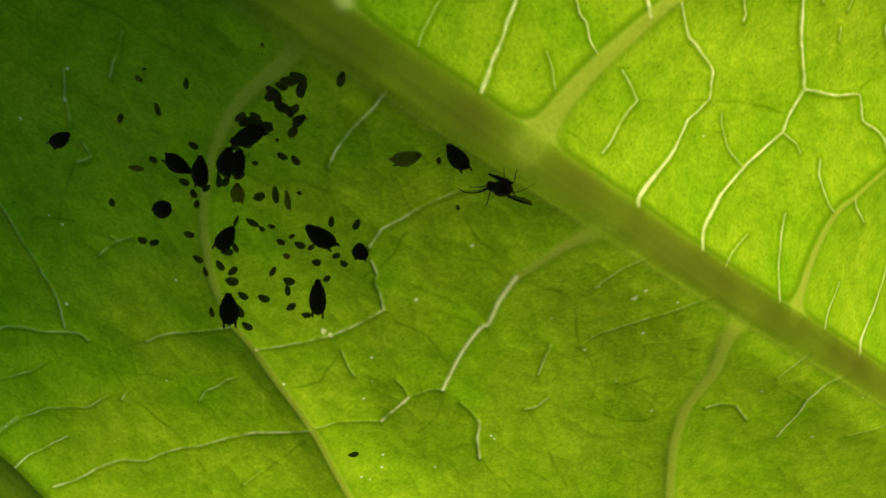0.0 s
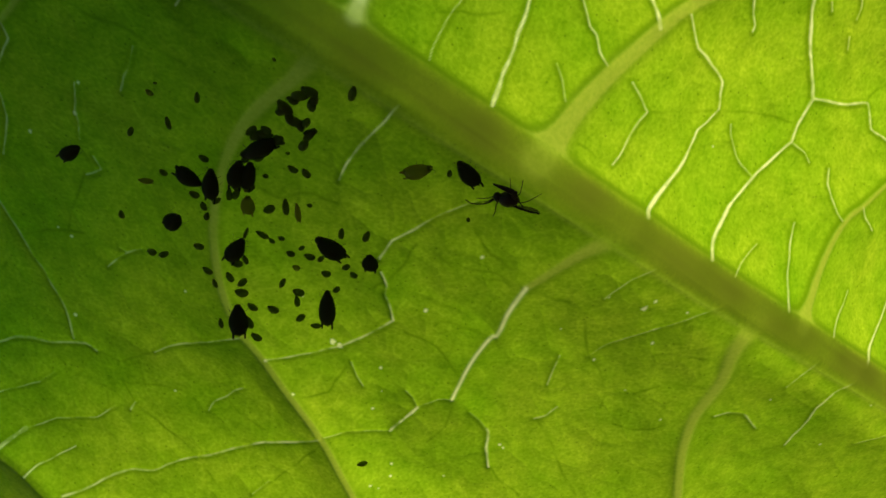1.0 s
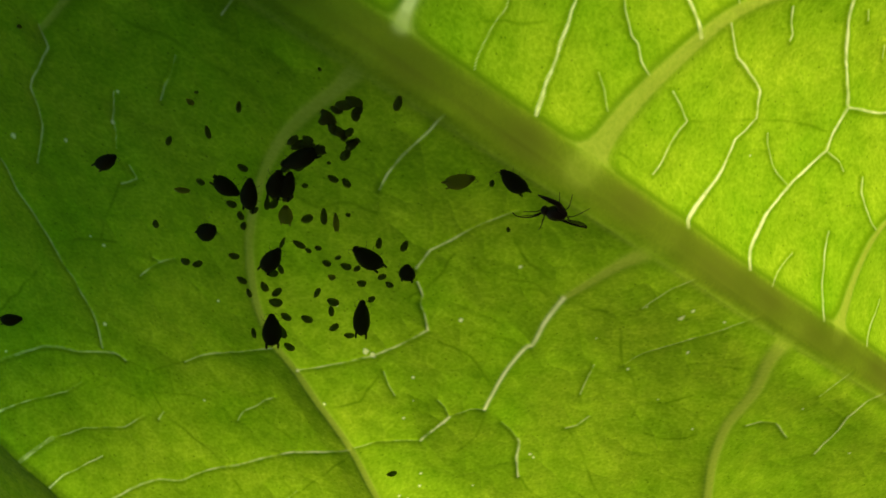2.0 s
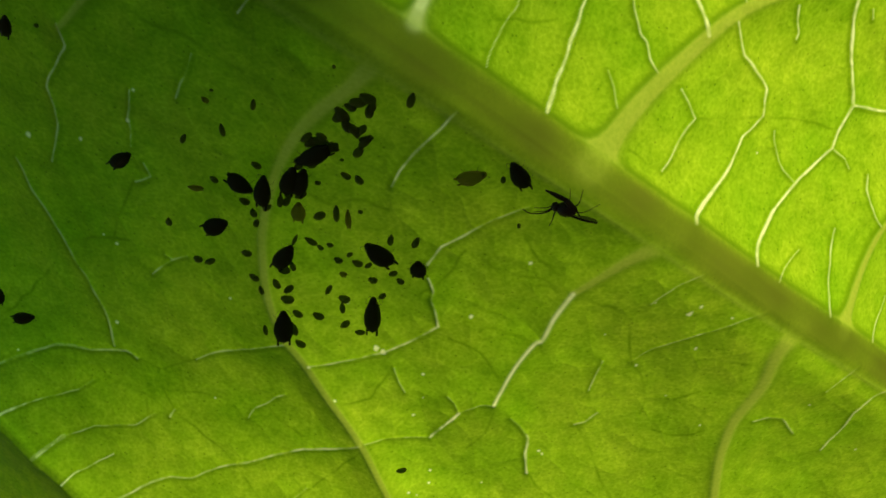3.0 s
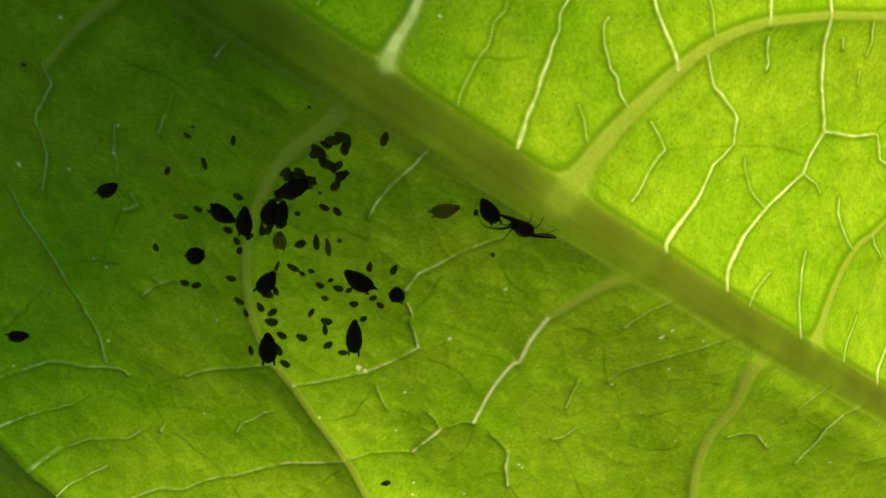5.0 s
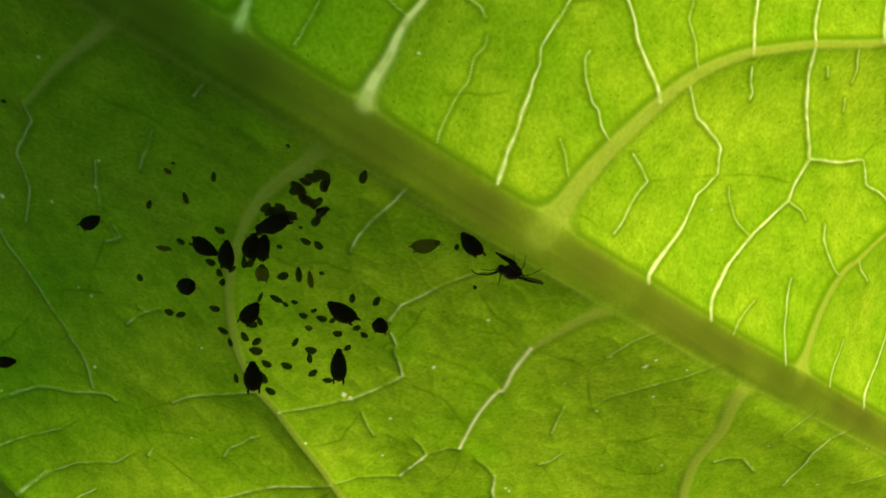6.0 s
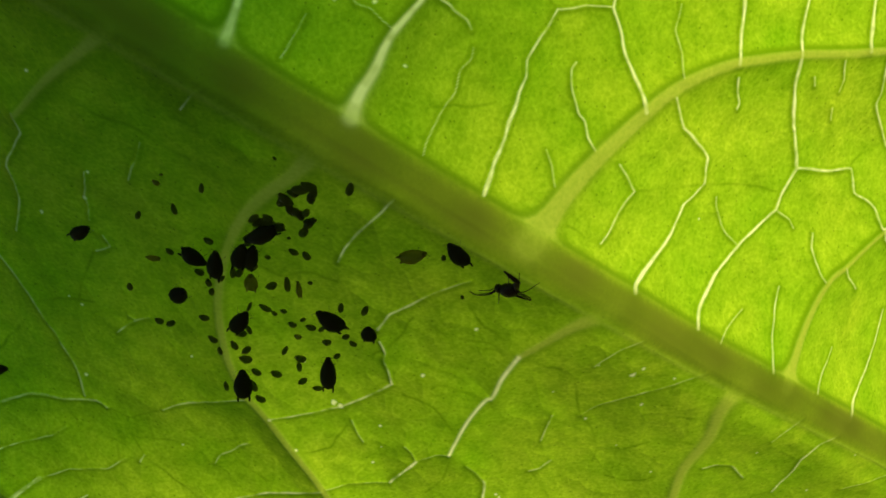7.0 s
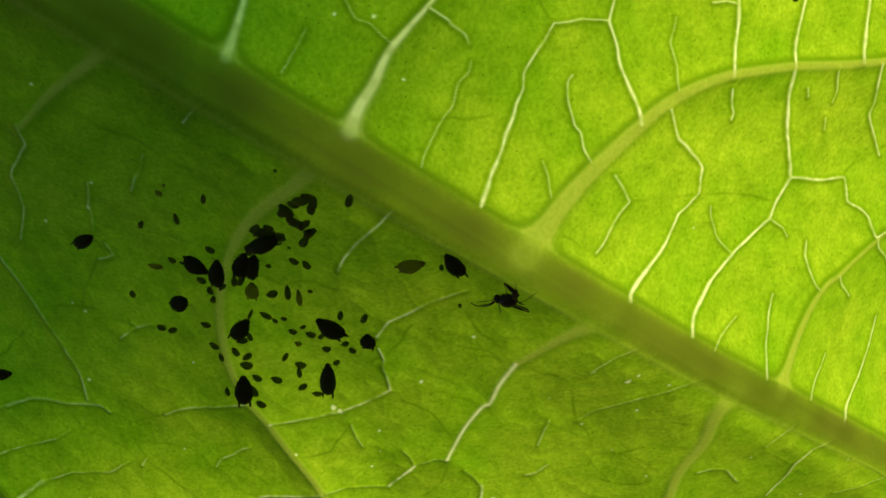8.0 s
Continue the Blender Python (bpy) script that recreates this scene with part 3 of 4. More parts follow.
def nearness(s, n):
    """For places on the plan: distance in mm to the edge of the nearest large vein and veinlet, how far the veins
    stand out, the shares of midrib, side vein and veinlet tissue, and which vein it is (-1: none)."""
    shape = s.shape
    s, n = s.ravel(), n.ravel()
    large, small, rib, stand = np.full(s.shape, 99.0), np.full(s.shape, 99.0), np.full(s.shape, 99.0), np.zeros(s.shape)
    shares = {kind: np.zeros(s.shape) for kind in ("midrib", "side_vein", "veinlet")}
    to_rib, to_side, shaded, lines = np.full(s.shape, 99.0), np.full(s.shape, 9.0), np.ones(s.shape), np.zeros(s.shape)
    which, most = np.full(s.shape, -1), np.full(s.shape, 0.45)
    for index, (kind, path, half, pale) in enumerate(VEINS):
        reach = 2.0 if kind in ("veinlet", "dark_line") else 70.0 if kind == "midrib" else 24.0
        lo, hi = path.min(0) - reach, path.max(0) + reach
        pick = np.nonzero((s > lo[0]) & (s < hi[0]) & (n > lo[1]) & (n < hi[1]))[0]
        if not len(pick):
            continue
        ps, pn = s[pick], n[pick]
        best, wide, hand = np.full(len(pick), 99.0), np.full(len(pick), 0.1), np.zeros(len(pick))
        for (a, b), (c, d), h0, h1 in zip(path, path[1:], half, half[1:]):
            u = np.clip(((ps - a) * (c - a) + (pn - b) * (d - b)) / ((c - a) ** 2 + (d - b) ** 2 + 1e-9), 0, 1)
            gap = np.hypot(ps - a - u * (c - a), pn - b - u * (d - b))
            closer = gap < best
            best = np.where(closer, gap, best)
            wide = np.where(closer, h0 + (h1 - h0) * u, wide)
            hand = np.where(closer, (c - a) * (pn - b) - (d - b) * (ps - a), hand)
        if kind == "dark_line":
            fade = np.clip(0.75 + 0.7 * value_noise(ps, pn, 1.3, 15), 0.1, 1)
            lines[pick] = np.maximum(lines[pick], fade * np.exp(-(best / 0.11) ** 2))
            continue
        field = small if kind == "veinlet" else rib if kind == "midrib" else large
        field[pick] = np.minimum(field[pick], np.maximum(best - wide, 0))
        bell = 1 / (1 + (best / np.maximum(wide, 0.09)) ** (8 if kind == "midrib" else 5))
        swell = 1 / (1 + (best / np.maximum(wide, 0.09)) ** 4)
        if kind != "midrib":                                  # it runs out on the midrib
            swell, bell = swell * (1 - shares["midrib"][pick]), bell * (1 - (0.92 if path[:, 1].mean() < 0 else 0.55 if half.max() > 0.6 else 0.85) * shares["midrib"][pick])
        stand[pick] += (swell * {"midrib": 0.45, "side_vein": 0.3, "outer_vein": 0.5, "pale_vein": 0.22, "veinlet": 0.0}[kind] * wide) ** 3
        if kind == "veinlet":
            stand[pick] += (np.exp(-(best / (wide + 0.1)) ** 2) * (0.03 + 0.5 * wide) * (1 - shares["midrib"][pick])) ** 3
        if kind == "veinlet":
            bell = np.clip((0.75 * wide + 0.05 - best) / 0.1, 0, 1)
            bell = bell * bell * (3 - 2 * bell) * (1 - shares["midrib"][pick]) * (1 - 0.6 * np.clip(shares["side_vein"][pick] * 1.6, 0, 1))
            tone = pale * np.clip(np.where(pn < 0, 0.62, 0.95) + np.where(pn < 0, 0.85, 0.45) * value_noise(ps, pn, 1.2, 7) + 0.4 * value_noise(ps, pn, 0.35, 17), 0.1, 1.3)
            shares[kind][pick] = np.maximum(shares[kind][pick], np.clip(bell * tone, 0, 1))
        if kind == "midrib":
            to_rib[pick] = best - wide
        elif kind in ("side_vein", "pale_vein"):
            # the painted shade falls mostly on one flank of these veins
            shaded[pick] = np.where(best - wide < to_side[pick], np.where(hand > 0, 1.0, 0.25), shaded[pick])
            to_side[pick] = np.minimum(to_side[pick], best - wide)
        if kind == "pale_vein":
            shares["veinlet"][pick] = np.maximum(shares["veinlet"][pick], bell * np.clip(0.9 + 0.4 * value_noise(ps, pn, 0.5, 8), 0.5, 1))
        elif kind in ("midrib", "side_vein"):
            strong = 1.0 if kind == "midrib" else np.clip(np.where(pn < 0, 0.8, 0.2) + 0.85 * wide + 0.25 * value_noise(ps, pn, 1.6, 14), 0.3, 1)
            shares[kind][pick] = np.maximum(shares[kind][pick], bell * strong)
        mine = bell > most[pick]
        which[pick[mine]], most[pick[mine]] = index, bell[mine]
    joined = -np.log(np.exp(-2.2 * to_rib) + np.exp(-2.2 * to_side)) / 2.2       # large veins meet in rounded corners
    inside = 1 / (1 + np.exp(np.clip(to_rib, -2, 9) / 0.06))
    corner = np.clip(0.5 - joined / 0.25, 0, 1) * (1 - inside) * np.exp(-np.maximum(to_side, 0) / 0.8)
    shares["side_vein"] = np.maximum(shares["side_vein"], np.where(n > 0.5, corner, 0))
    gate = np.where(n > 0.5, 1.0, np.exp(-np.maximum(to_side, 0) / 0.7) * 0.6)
    # shade along the large veins, painted as a darker green
    shade_and_lines = 0.85 * np.exp(-((joined - 0.18) / 0.3) ** 2) * (1 - inside) * gate
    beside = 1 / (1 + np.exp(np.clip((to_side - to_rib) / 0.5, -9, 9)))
    shade_and_lines *= 1 - beside * (1 - shaded)
    shade_and_lines = np.maximum(shade_and_lines, np.where(n > 0.5, 0.5, 0.3) * np.exp(-((small - 0.16) / 0.12) ** 2))    # the same shade painted thinly beside the veinlets
    shade_and_lines = np.maximum(shade_and_lines, 0.7 * lines)
    shares["midrib"] *= np.clip(0.92 + 0.05 * value_noise(s / 6, n / 0.35, 1.0, 12) + 0.12 * value_noise(s, n, 2.5, 13), 0.6, 1)
    path = VEINS[0][1]
    lower = np.clip((np.interp(s, path[:, 0], path[:, 1]) - n) / np.interp(s, path[:, 0], VEINS[0][2]), 0, 1)
    shares["midrib"] *= 1 - 0.5 * lower ** 2                  # its lower flank runs out into the blade
    rim = (np.interp(s, path[:, 0], path[:, 1]) - n - np.interp(s, path[:, 0], VEINS[0][2])) / 0.2
    shares["side_vein"] = np.maximum(shares["side_vein"], 0.35 * np.exp(-rim ** 2))      # the pale edge of the midrib
    for a, b, size in SPOTS:
        pick = np.nonzero((np.abs(s - a) < 0.6) & (np.abs(n - b) < 0.6))[0]
        gap = np.hypot(s[pick] - a, n[pick] - b) * (1 + 0.4 * value_noise(s[pick], n[pick], 0.2, 9))
        shares["veinlet"][pick] = np.maximum(shares["veinlet"][pick], np.clip((0.8 * size + 0.04 - gap) / 0.08, 0, 1))
    return [v.reshape(shape) for v in (large, small, np.cbrt(stand), shares["midrib"], shares["side_vein"], shares["veinlet"], which, rib, shade_and_lines)]


def surface(s, n, near=None):
    """Depth in mm of the leaf's skin: the fold, quilted between the veins, which stand out."""
    s, n = np.asarray(s, float), np.asarray(n, float)
    near = near or nearness(s, n)
    large, small, stand, rib = *near[:3], near[7]
    puff = 1.65 - 0.05 * np.tanh(n / 2)                         # the blade bulges between the large veins
    quilt = puff * (1 - np.exp(-large / 3.6)) * (1 - np.exp(-rib / np.where(n < np.interp(s, VEINS[0][1][:, 0], VEINS[0][1][:, 1]), 9.0, 3.0))) + 0.08 * (1 - np.exp(-np.minimum(large, rib) / 0.5)) - 0.7 * puff - 0.05 + 0.2 * (1 - np.exp(-small / 0.7)) - 0.12
    lumps = 0.3 * value_noise(s, n, 5.0, 1) + 0.09 * value_noise(s, n, 1.7, 2) + 0.010 * value_noise(s, n, 0.5, 3)
    wander = 0.7 * value_noise(s, n, 2.0, 11)
    lumps = lumps + 0.06 * (1 - np.exp(-cells(s + wander, n - wander, 2.7, 21) / 0.3)) - 0.05
    lumps = lumps + 0.02 * (1 - np.exp(-cells(s, n, 0.9, 22) / 0.3))
    rolled = -39.2 - 0.27 * (s + 24) - n                      # the margin rolls back beyond the last side vein
    rolled = 0.5 * (rolled + np.sqrt(rolled ** 2 + 0.5))
    return fold(s, n) + quilt + 0.7 * (1 - np.exp(np.minimum(n, 0) / 5)) + 0.45 * rolled + lumps * np.clip(np.minimum(large, rib) / 1.5, 0, 1) - stand


def spot(s, n, depth):
    """Plan place to the leaf's own space, in metres."""
    return np.stack([s * ALONG[0] + n * ACROSS[0], depth, 8.3 + s * ALONG[1] + n * ACROSS[1]], -1) * MM


def build_leaf():
    """One fine sheet, cut along the veins into blade, midrib, side veins and veinlets."""
    leaf = tagged(new("leaf"), "large green leaf, veined underside, glowing with sun from behind", "leaf")
    leaf.matrix_world = BASE
    ss = np.concatenate([np.arange(-50, -32, 0.8), np.arange(-32, 54, 0.075), np.arange(54, 74, 0.8)])
    ns = np.concatenate([np.arange(-66.4, -48, 0.8), np.arange(-48, 33, 0.075), np.arange(33, 48, 0.8)])
    s, n = np.meshgrid(ss, ns, indexing="ij")
    turn = np.clip((s + 50) / 124, 0, 1)
    girth = np.sin(math.pi * turn ** 0.8) ** 0.35 + 0.012 * np.sin(s * 0.9)
    n = np.clip(n, -64 * girth, 46 * girth)
    near = nearness(s, n)
    grid = spot(s, n, surface(s, n, near))
    normals = np.cross(np.gradient(grid, axis=0), np.gradient(grid, axis=1))
    normals /= np.linalg.norm(normals, axis=2)[..., None] + 1e-12
    points, normals = grid.reshape(-1, 3), normals.reshape(-1, 3)
    rows, cols = s.shape
    first = (np.arange(rows - 1)[:, None] * cols + np.arange(cols - 1)).ravel()
    real = ((n[:-1, 1:] - n[:-1, :-1]) + (n[1:, 1:] - n[1:, :-1])).ravel() > 1e-6
    belongs = near[6][:-1, :-1].ravel()
    for index in range(-1, len(VEINS)):
        i = first[real & (belongs == index)]
        if not len(i):
            continue
        quads = np.stack([i, i + cols, i + cols + 1, i + 1], 1)
        used, quads = np.unique(quads, return_inverse=True)
        quads = quads.reshape(-1, 4).astype(np.int32)
        name = VEINS[index][0].replace("outer", "side").replace("pale", "side") if index >= 0 else "blade"
        mesh = bpy.data.meshes.new(name)
        mesh.vertices.add(len(used))
        mesh.vertices.foreach_set("co", points[used].astype(np.float32).ravel())
        mesh.loops.add(quads.size)
        mesh.loops.foreach_set("vertex_index", quads.ravel())
        mesh.polygons.add(len(quads))
        mesh.polygons.foreach_set("loop_start", np.arange(0, quads.size, 4, dtype=np.int32))
        mesh.polygons.foreach_set("use_smooth", np.ones(len(quads), bool))
        mesh.update(calc_edges=True)
        for key, values in zip(("midrib", "side", "veinlet", "shade_and_lines"), (*near[3:6], near[8])):
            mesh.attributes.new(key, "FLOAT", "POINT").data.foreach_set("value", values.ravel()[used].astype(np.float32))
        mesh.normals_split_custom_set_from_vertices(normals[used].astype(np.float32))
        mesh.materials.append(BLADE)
        ob = new(name, mesh)
        ob.parent = leaf
        tagged(ob, {"blade": "", "midrib": "thick olive midrib", "side_vein": "raised pale green side vein", "veinlet": "fine whitish veinlet"}[name])
    return leaf


def on_leaf(s, n, heading, lift=0.0, pitch=0.0, roll=0.0):
    """The pose of a thing that stands on the leaf's underside: its x ahead, its z away from the leaf."""
    a, e = radians(heading), 0.25
    c, d = e * math.cos(a), e * math.sin(a)
    us, vs = np.array([s, s + c, s - c, s - d, s + d]), np.array([n, n + d, n - d, n + c, n - c])
    here, front, back, one, other = (Vector(p) for p in spot(us, vs, surface(us, vs)))
    ahead, side = front - back, one - other
    up = ahead.cross(side).normalized()
    if up.y > 0:
        up = -up
    ahead = (ahead - up * ahead.dot(up)).normalized()
    turn = Matrix((ahead, up.cross(ahead), up)).transposed().to_4x4()
    return BASE @ Matrix.Translation(here + up * lift * MM) @ turn @ pose(0, 0, 0, roll, -pitch, 0)


# ---- aphids: built one unit long, then set to their size ----
def aphid_model(material, adult):
    root = new("aphid")
    body = [(-0.48, 0.03, 0.30), (-0.455, 0.17, 0.30), (-0.40, 0.285, 0.33), (-0.30, 0.385, 0.37), (-0.16, 0.45, 0.41),
            (-0.02, 0.46, 0.42), (0.12, 0.415, 0.40), (0.24, 0.34, 0.38), (0.34, 0.25, 0.36), (0.40, 0.14, 0.35)] if adult else [
            (-0.50, 0.03, 0.34), (-0.47, 0.16, 0.34), (-0.40, 0.30, 0.36), (-0.26, 0.41, 0.39), (-0.05, 0.46, 0.42),
            (0.13, 0.43, 0.41), (0.26, 0.36, 0.39), (0.34, 0.27, 0.37), (0.38, 0.14, 0.36)]
    part("abdomen", lathe(body, 0.85), material, root)
    wide = 1.0 if adult else 1.2
    part("head", lathe([(0.33, 0.12, 0.35), (0.36, 0.215 * wide, 0.35), (0.42, 0.19 * wide, 0.34), (0.47, 0.13 * wide, 0.33), (0.50, 0.05, 0.32)], 0.8, 12), material, root)
    for side in (-1, 1):
        part("antenna", limb([(0.46, 0.1 * side, 0.34), (0.55, 0.17 * side, 0.42), (0.50, 0.30 * side, 0.42), (0.34, 0.38 * side, 0.42)], (0.010, 0.006, 0.004), 5), LIMB, root)
        if adult:
            part("cornicle", limb([(-0.33, 0.25 * side, 0.42), (-0.44, 0.275 * side, 0.46), (-0.53, 0.265 * side, 0.47)], (0.07, 0.058, 0.048), 7), material, root)
        for x, reach in ((0.24, 0.10), (0.06, 0.02), (-0.10, -0.16)):
            part("leg", limb([(x, 0.24 * side, 0.26), (x + 0.5 * reach, 0.43 * side, 0.22), (x + reach, 0.47 * side, 0.02)], (0.010, 0.006, 0.004), 5), LIMB, root)
    if adult:
        part("tail", limb([(-0.44, 0, 0.30), (-0.50, 0, 0.30), (-0.55, 0, 0.31)], (0.07, 0.05, 0.025), 6), material, root)
    return root


MODELS = {}


def set_aphid(kind, s, n, heading, length, width, label, pitch=0.0, lift=0.0):
    look_of = {"adult": (BLACK, True), "nymph": (YOUNG, False), "pale": (PALE, True)}[kind]
    m = on_leaf(s, n, heading, lift, pitch)
    if kind not in MODELS:
        MODELS[kind] = ob = aphid_model(*look_of)
        ob.matrix_world = m
    else:
        ob = copy_thing(MODELS[kind], m)
    ob.scale = (length * MM, width / 0.92 * MM, 0.5 * (length * 0.6 + width) * MM)
    return tagged(ob, label, "aphid", "aphids on the leaf")


def adult(s, n, heading, length, width):
    if length < 1.45:
        return nymph(s, n, heading, length, width)
    big = "large black wingless aphid feeding on the leaf's underside"
    return set_aphid("adult", s, n, heading, length, width, big)


def nymph(s, n, heading, length, width):
    return set_aphid("nymph", s, n, heading, 0.93 * length, 0.88 * width, "tiny dark greenish young aphid on the leaf's underside")


def pale_nymph(s, n, heading, length, width):
    return set_aphid("pale", s, n, heading, length, width, "tiny brownish shed skin of a young aphid on the leaf")


def pale(s, n, heading, length, width):
    return set_aphid("pale", s, n, heading, length, width, "olive brown translucent aphid beside the black ones")


build_leaf()


def build_ground():
    """Bare garden soil under the plant, out to the horizon."""
    rng = np.random.RandomState(5)
    reach = np.concatenate([np.linspace(0, 1.2, 50), np.geomspace(1.4, 1500, 16)])
    turns = np.linspace(0, 2 * math.pi, 49)[:-1]
    verts, faces = [], []
    for i, r in enumerate(reach):
        for a in turns:
            verts.append((r * math.cos(a), r * math.sin(a), rng.uniform(-0.012, 0.012) * min(1, 30 * r) if r < 3 else 0.0))
    for i in range(len(reach) - 1):
        for k in range(48):
            faces.append((i * 48 + k, (i + 1) * 48 + k, (i + 1) * 48 + (k + 1) % 48, i * 48 + (k + 1) % 48))
    tagged(link_mesh("ground", verts, faces, SOIL), "bare brown garden soil under the plant", "soil", kind="structure")


build_ground()


def build_shade_leaf():
    """An unseen leaf, added between the sun and the base of the first to shade it."""
    leaf = tagged(new("leaf"), "unseen green leaf added to shade the one below", "leaf")
    toward = BASE.to_3x3().inverted() @ SUN_WAY
    middle = Vector(spot(-8.0, -8.0, 66.0)) + toward * 0.37
    along = (toward.cross(Vector((0, 0, 1)))).normalized()
    turn = Matrix((along, toward.cross(along).normalized(), toward)).transposed().to_4x4()
    leaf.matrix_world = BASE @ Matrix.Translation(middle) @ turn @ UPPER
    u, v = np.meshgrid(np.linspace(0, 1, 60), np.linspace(-1, 1, 41), indexing="ij")
    half = 41 * np.sin(math.pi * u ** 0.75) ** 0.7
    x, y = u * 121, v * half
    z = 0.12 * np.abs(y) - 0.002 * (x - 60) ** 2 + 0.8 * np.sin(x * 0.35 + np.abs(y) * 0.3)
    verts = np.stack([x, y, z], -1).reshape(-1, 3) * MM
    faces = [(i * 41 + j, (i + 1) * 41 + j, (i + 1) * 41 + j + 1, i * 41 + j + 1) for i in range(59) for j in range(40)]
    link_mesh("blade", verts, faces, THIN_BLADE, leaf)
    part("midrib", limb([(q * MM, 0, (-0.002 * (q - 60) ** 2 + 0.8 * math.sin(q * 0.35)) * MM) for q in range(-20, 121, 10)],
                        [0.0014, 0.0012, 0.0009, 0.0004], 8), MIDRIB, leaf)
    return leaf.matrix_world @ Vector((-0.02, 0, -0.0128))


upper_foot = build_shade_leaf()
lower_foot = BASE @ Vector(spot(-48.5, 0.0, float(fold(-48.5, 0.0)) - 0.6))
middle_foot = (upper_foot + lower_foot) / 2 + Vector((-0.06, 0.0, 0.0))
# stem added out of view to hold the added leaf and the first
tagged(part("stem", limb([lower_foot, lower_foot.lerp(middle_foot, 0.5), middle_foot, upper_foot], (0.0017, 0.0022, 0.0018), 10), MIDRIB, None),
       "slender green plant stem that carries both leaves", "stem")
adult(-12.74, -10.89, -3, 1.89, 1.24)
adult(-11.12, -10.48, 110, 2.52, 1.12)
adult(-10.14, -9.10, 96, 2.39, 1.20)
adult(-9.45, -8.80, 94, 2.46, 1.05)
adult(-9.34, -7.01, -130, 2.73, 1.12)
adult(-8.45, -6.21, -127, 1.21, 0.61)
adult(-9.74, -6.62, -117, 1.06, 0.62)
restless = adult(-13.38, -14.19, 44, 2.46, 1.24)
adult(-20.43, -13.51, 51, 2.10, 0.99)
adult(-8.58, -13.68, 78, 2.38, 1.22)
adult(-3.20, -10.20, 175, 2.49, 1.41)
adult(-0.40, -9.80, 120, 1.52, 1.16)
adult(-1.60, -14.21, 116, 3.34, 1.22)
adult(-6.67, -18.35, 116, 2.80, 1.39)
adult(-24.59, -28.85, 35, 1.88, 1.01)
adult(-28.39, -9.89, 96, 1.61, 0.78)
adult(-5.46, -1.85, 97, 1.23, 0.55)
leaning = adult(1.79, -1.95, 156, 2.24, 1.13)
pale(-0.50, -3.33, 41, 1.92, 1.00)
adult(-26.81, -28.25, 107, 1.51, 0.84)
adult(-7.65, -2.94, -169, 1.10, 0.72)
adult(-7.25, -3.24, 86, 0.98, 0.58)
adult(-8.64, -4.34, 167, 1.17, 0.80)
adult(-7.75, -4.72, 172, 1.08, 0.67)
adult(-6.85, -4.92, 68, 1.33, 0.58)
nymph(-6.95, -5.62, 74, 1.11, 0.62)
nymph(-14.47, -11.69, -180, 0.65, 0.52)
nymph(-12.22, -9.49, -174, 0.77, 0.54)
nymph(-13.53, -6.51, 104, 0.94, 0.37)
nymph(-14.84, -8.70, 126, 1.04, 0.40)
nymph(-16.99, -10.40, 81, 0.94, 0.42)
nymph(-7.65, -6.61, -150, 0.28, 0.27)
nymph(-7.07, -7.21, -179, 0.78, 0.53)
nymph(-6.27, -7.01, 155, 0.87, 0.56)
nymph(-9.93, -2.64, 151, 0.31, 0.23)
nymph(-16.03, -7.11, -151, 0.29, 0.22)
pale_nymph(-16.25, -7.71, 176, 0.53, 0.40)
nymph(-16.54, -15.92, 118, 0.73, 0.52)
nymph(-13.83, -17.22, -169, 0.74, 0.66)
nymph(-13.00, -16.91, -131, 1.00, 0.53)
nymph(-12.13, -11.88, -169, 0.80, 0.61)
nymph(-11.31, -12.26, 133, 0.73, 0.55)
nymph(-10.90, -12.77, 92, 0.76, 0.48)
nymph(-10.83, -14.96, -159, 0.86, 0.59)
nymph(-9.72, -16.24, 179, 0.86, 0.56)
nymph(-8.93, -16.84, 133, 0.82, 0.42)
nymph(-10.14, -10.68, 107, 1.14, 0.47)
nymph(-9.17, -9.70, -123, 0.95, 0.56)
nymph(-7.58, -10.19, -127, 1.02, 0.66)
nymph(-6.68, -9.49, 117, 1.58, 0.51)
pale_nymph(-5.88, -9.39, 121, 1.73, 0.40)
nymph(-5.38, -8.70, -149, 0.37, 0.38)
nymph(-8.36, -12.48, 89, 1.14, 0.30)
nymph(-7.39, -11.99, -180, 1.06, 0.49)
nymph(-6.69, -12.09, 169, 0.55, 0.39)
nymph(-8.18, -14.67, -159, 0.98, 0.69)
nymph(-7.78, -14.18, 134, 0.94, 0.44)
nymph(-5.30, -12.20, 180, 0.69, 0.58)
pale_nymph(-4.61, -12.91, -170, 0.54, 0.50)
nymph(-4.11, -11.70, -169, 0.83, 0.63)
nymph(-3.41, -11.50, -110, 0.69, 0.43)
nymph(-2.90, -9.20, 108, 1.07, 0.48)
nymph(-1.70, -11.10, -124, 0.77, 0.50)
nymph(-1.00, -11.31, 170, 0.67, 0.56)
nymph(-2.70, -12.21, -159, 0.73, 0.69)
nymph(-5.00, -14.41, -93, 1.04, 0.43)
nymph(-3.80, -14.41, -170, 0.94, 0.75)
nymph(-3.61, -15.11, 121, 1.09, 0.48)
nymph(-1.60, -12.91, -109, 0.75, 0.49)
nymph(-8.26, -15.87, 145, 1.00, 0.55)
nymph(-7.38, -15.78, -112, 1.10, 0.56)
nymph(-7.17, -16.47, -159, 1.04, 0.80)
nymph(-6.09, -17.08, 173, 0.91, 0.61)
nymph(-4.80, -16.49, -176, 0.97, 0.67)
nymph(-5.87, -18.26, 139, 1.27, 0.64)
nymph(-4.97, -19.05, 173, 0.98, 0.62)
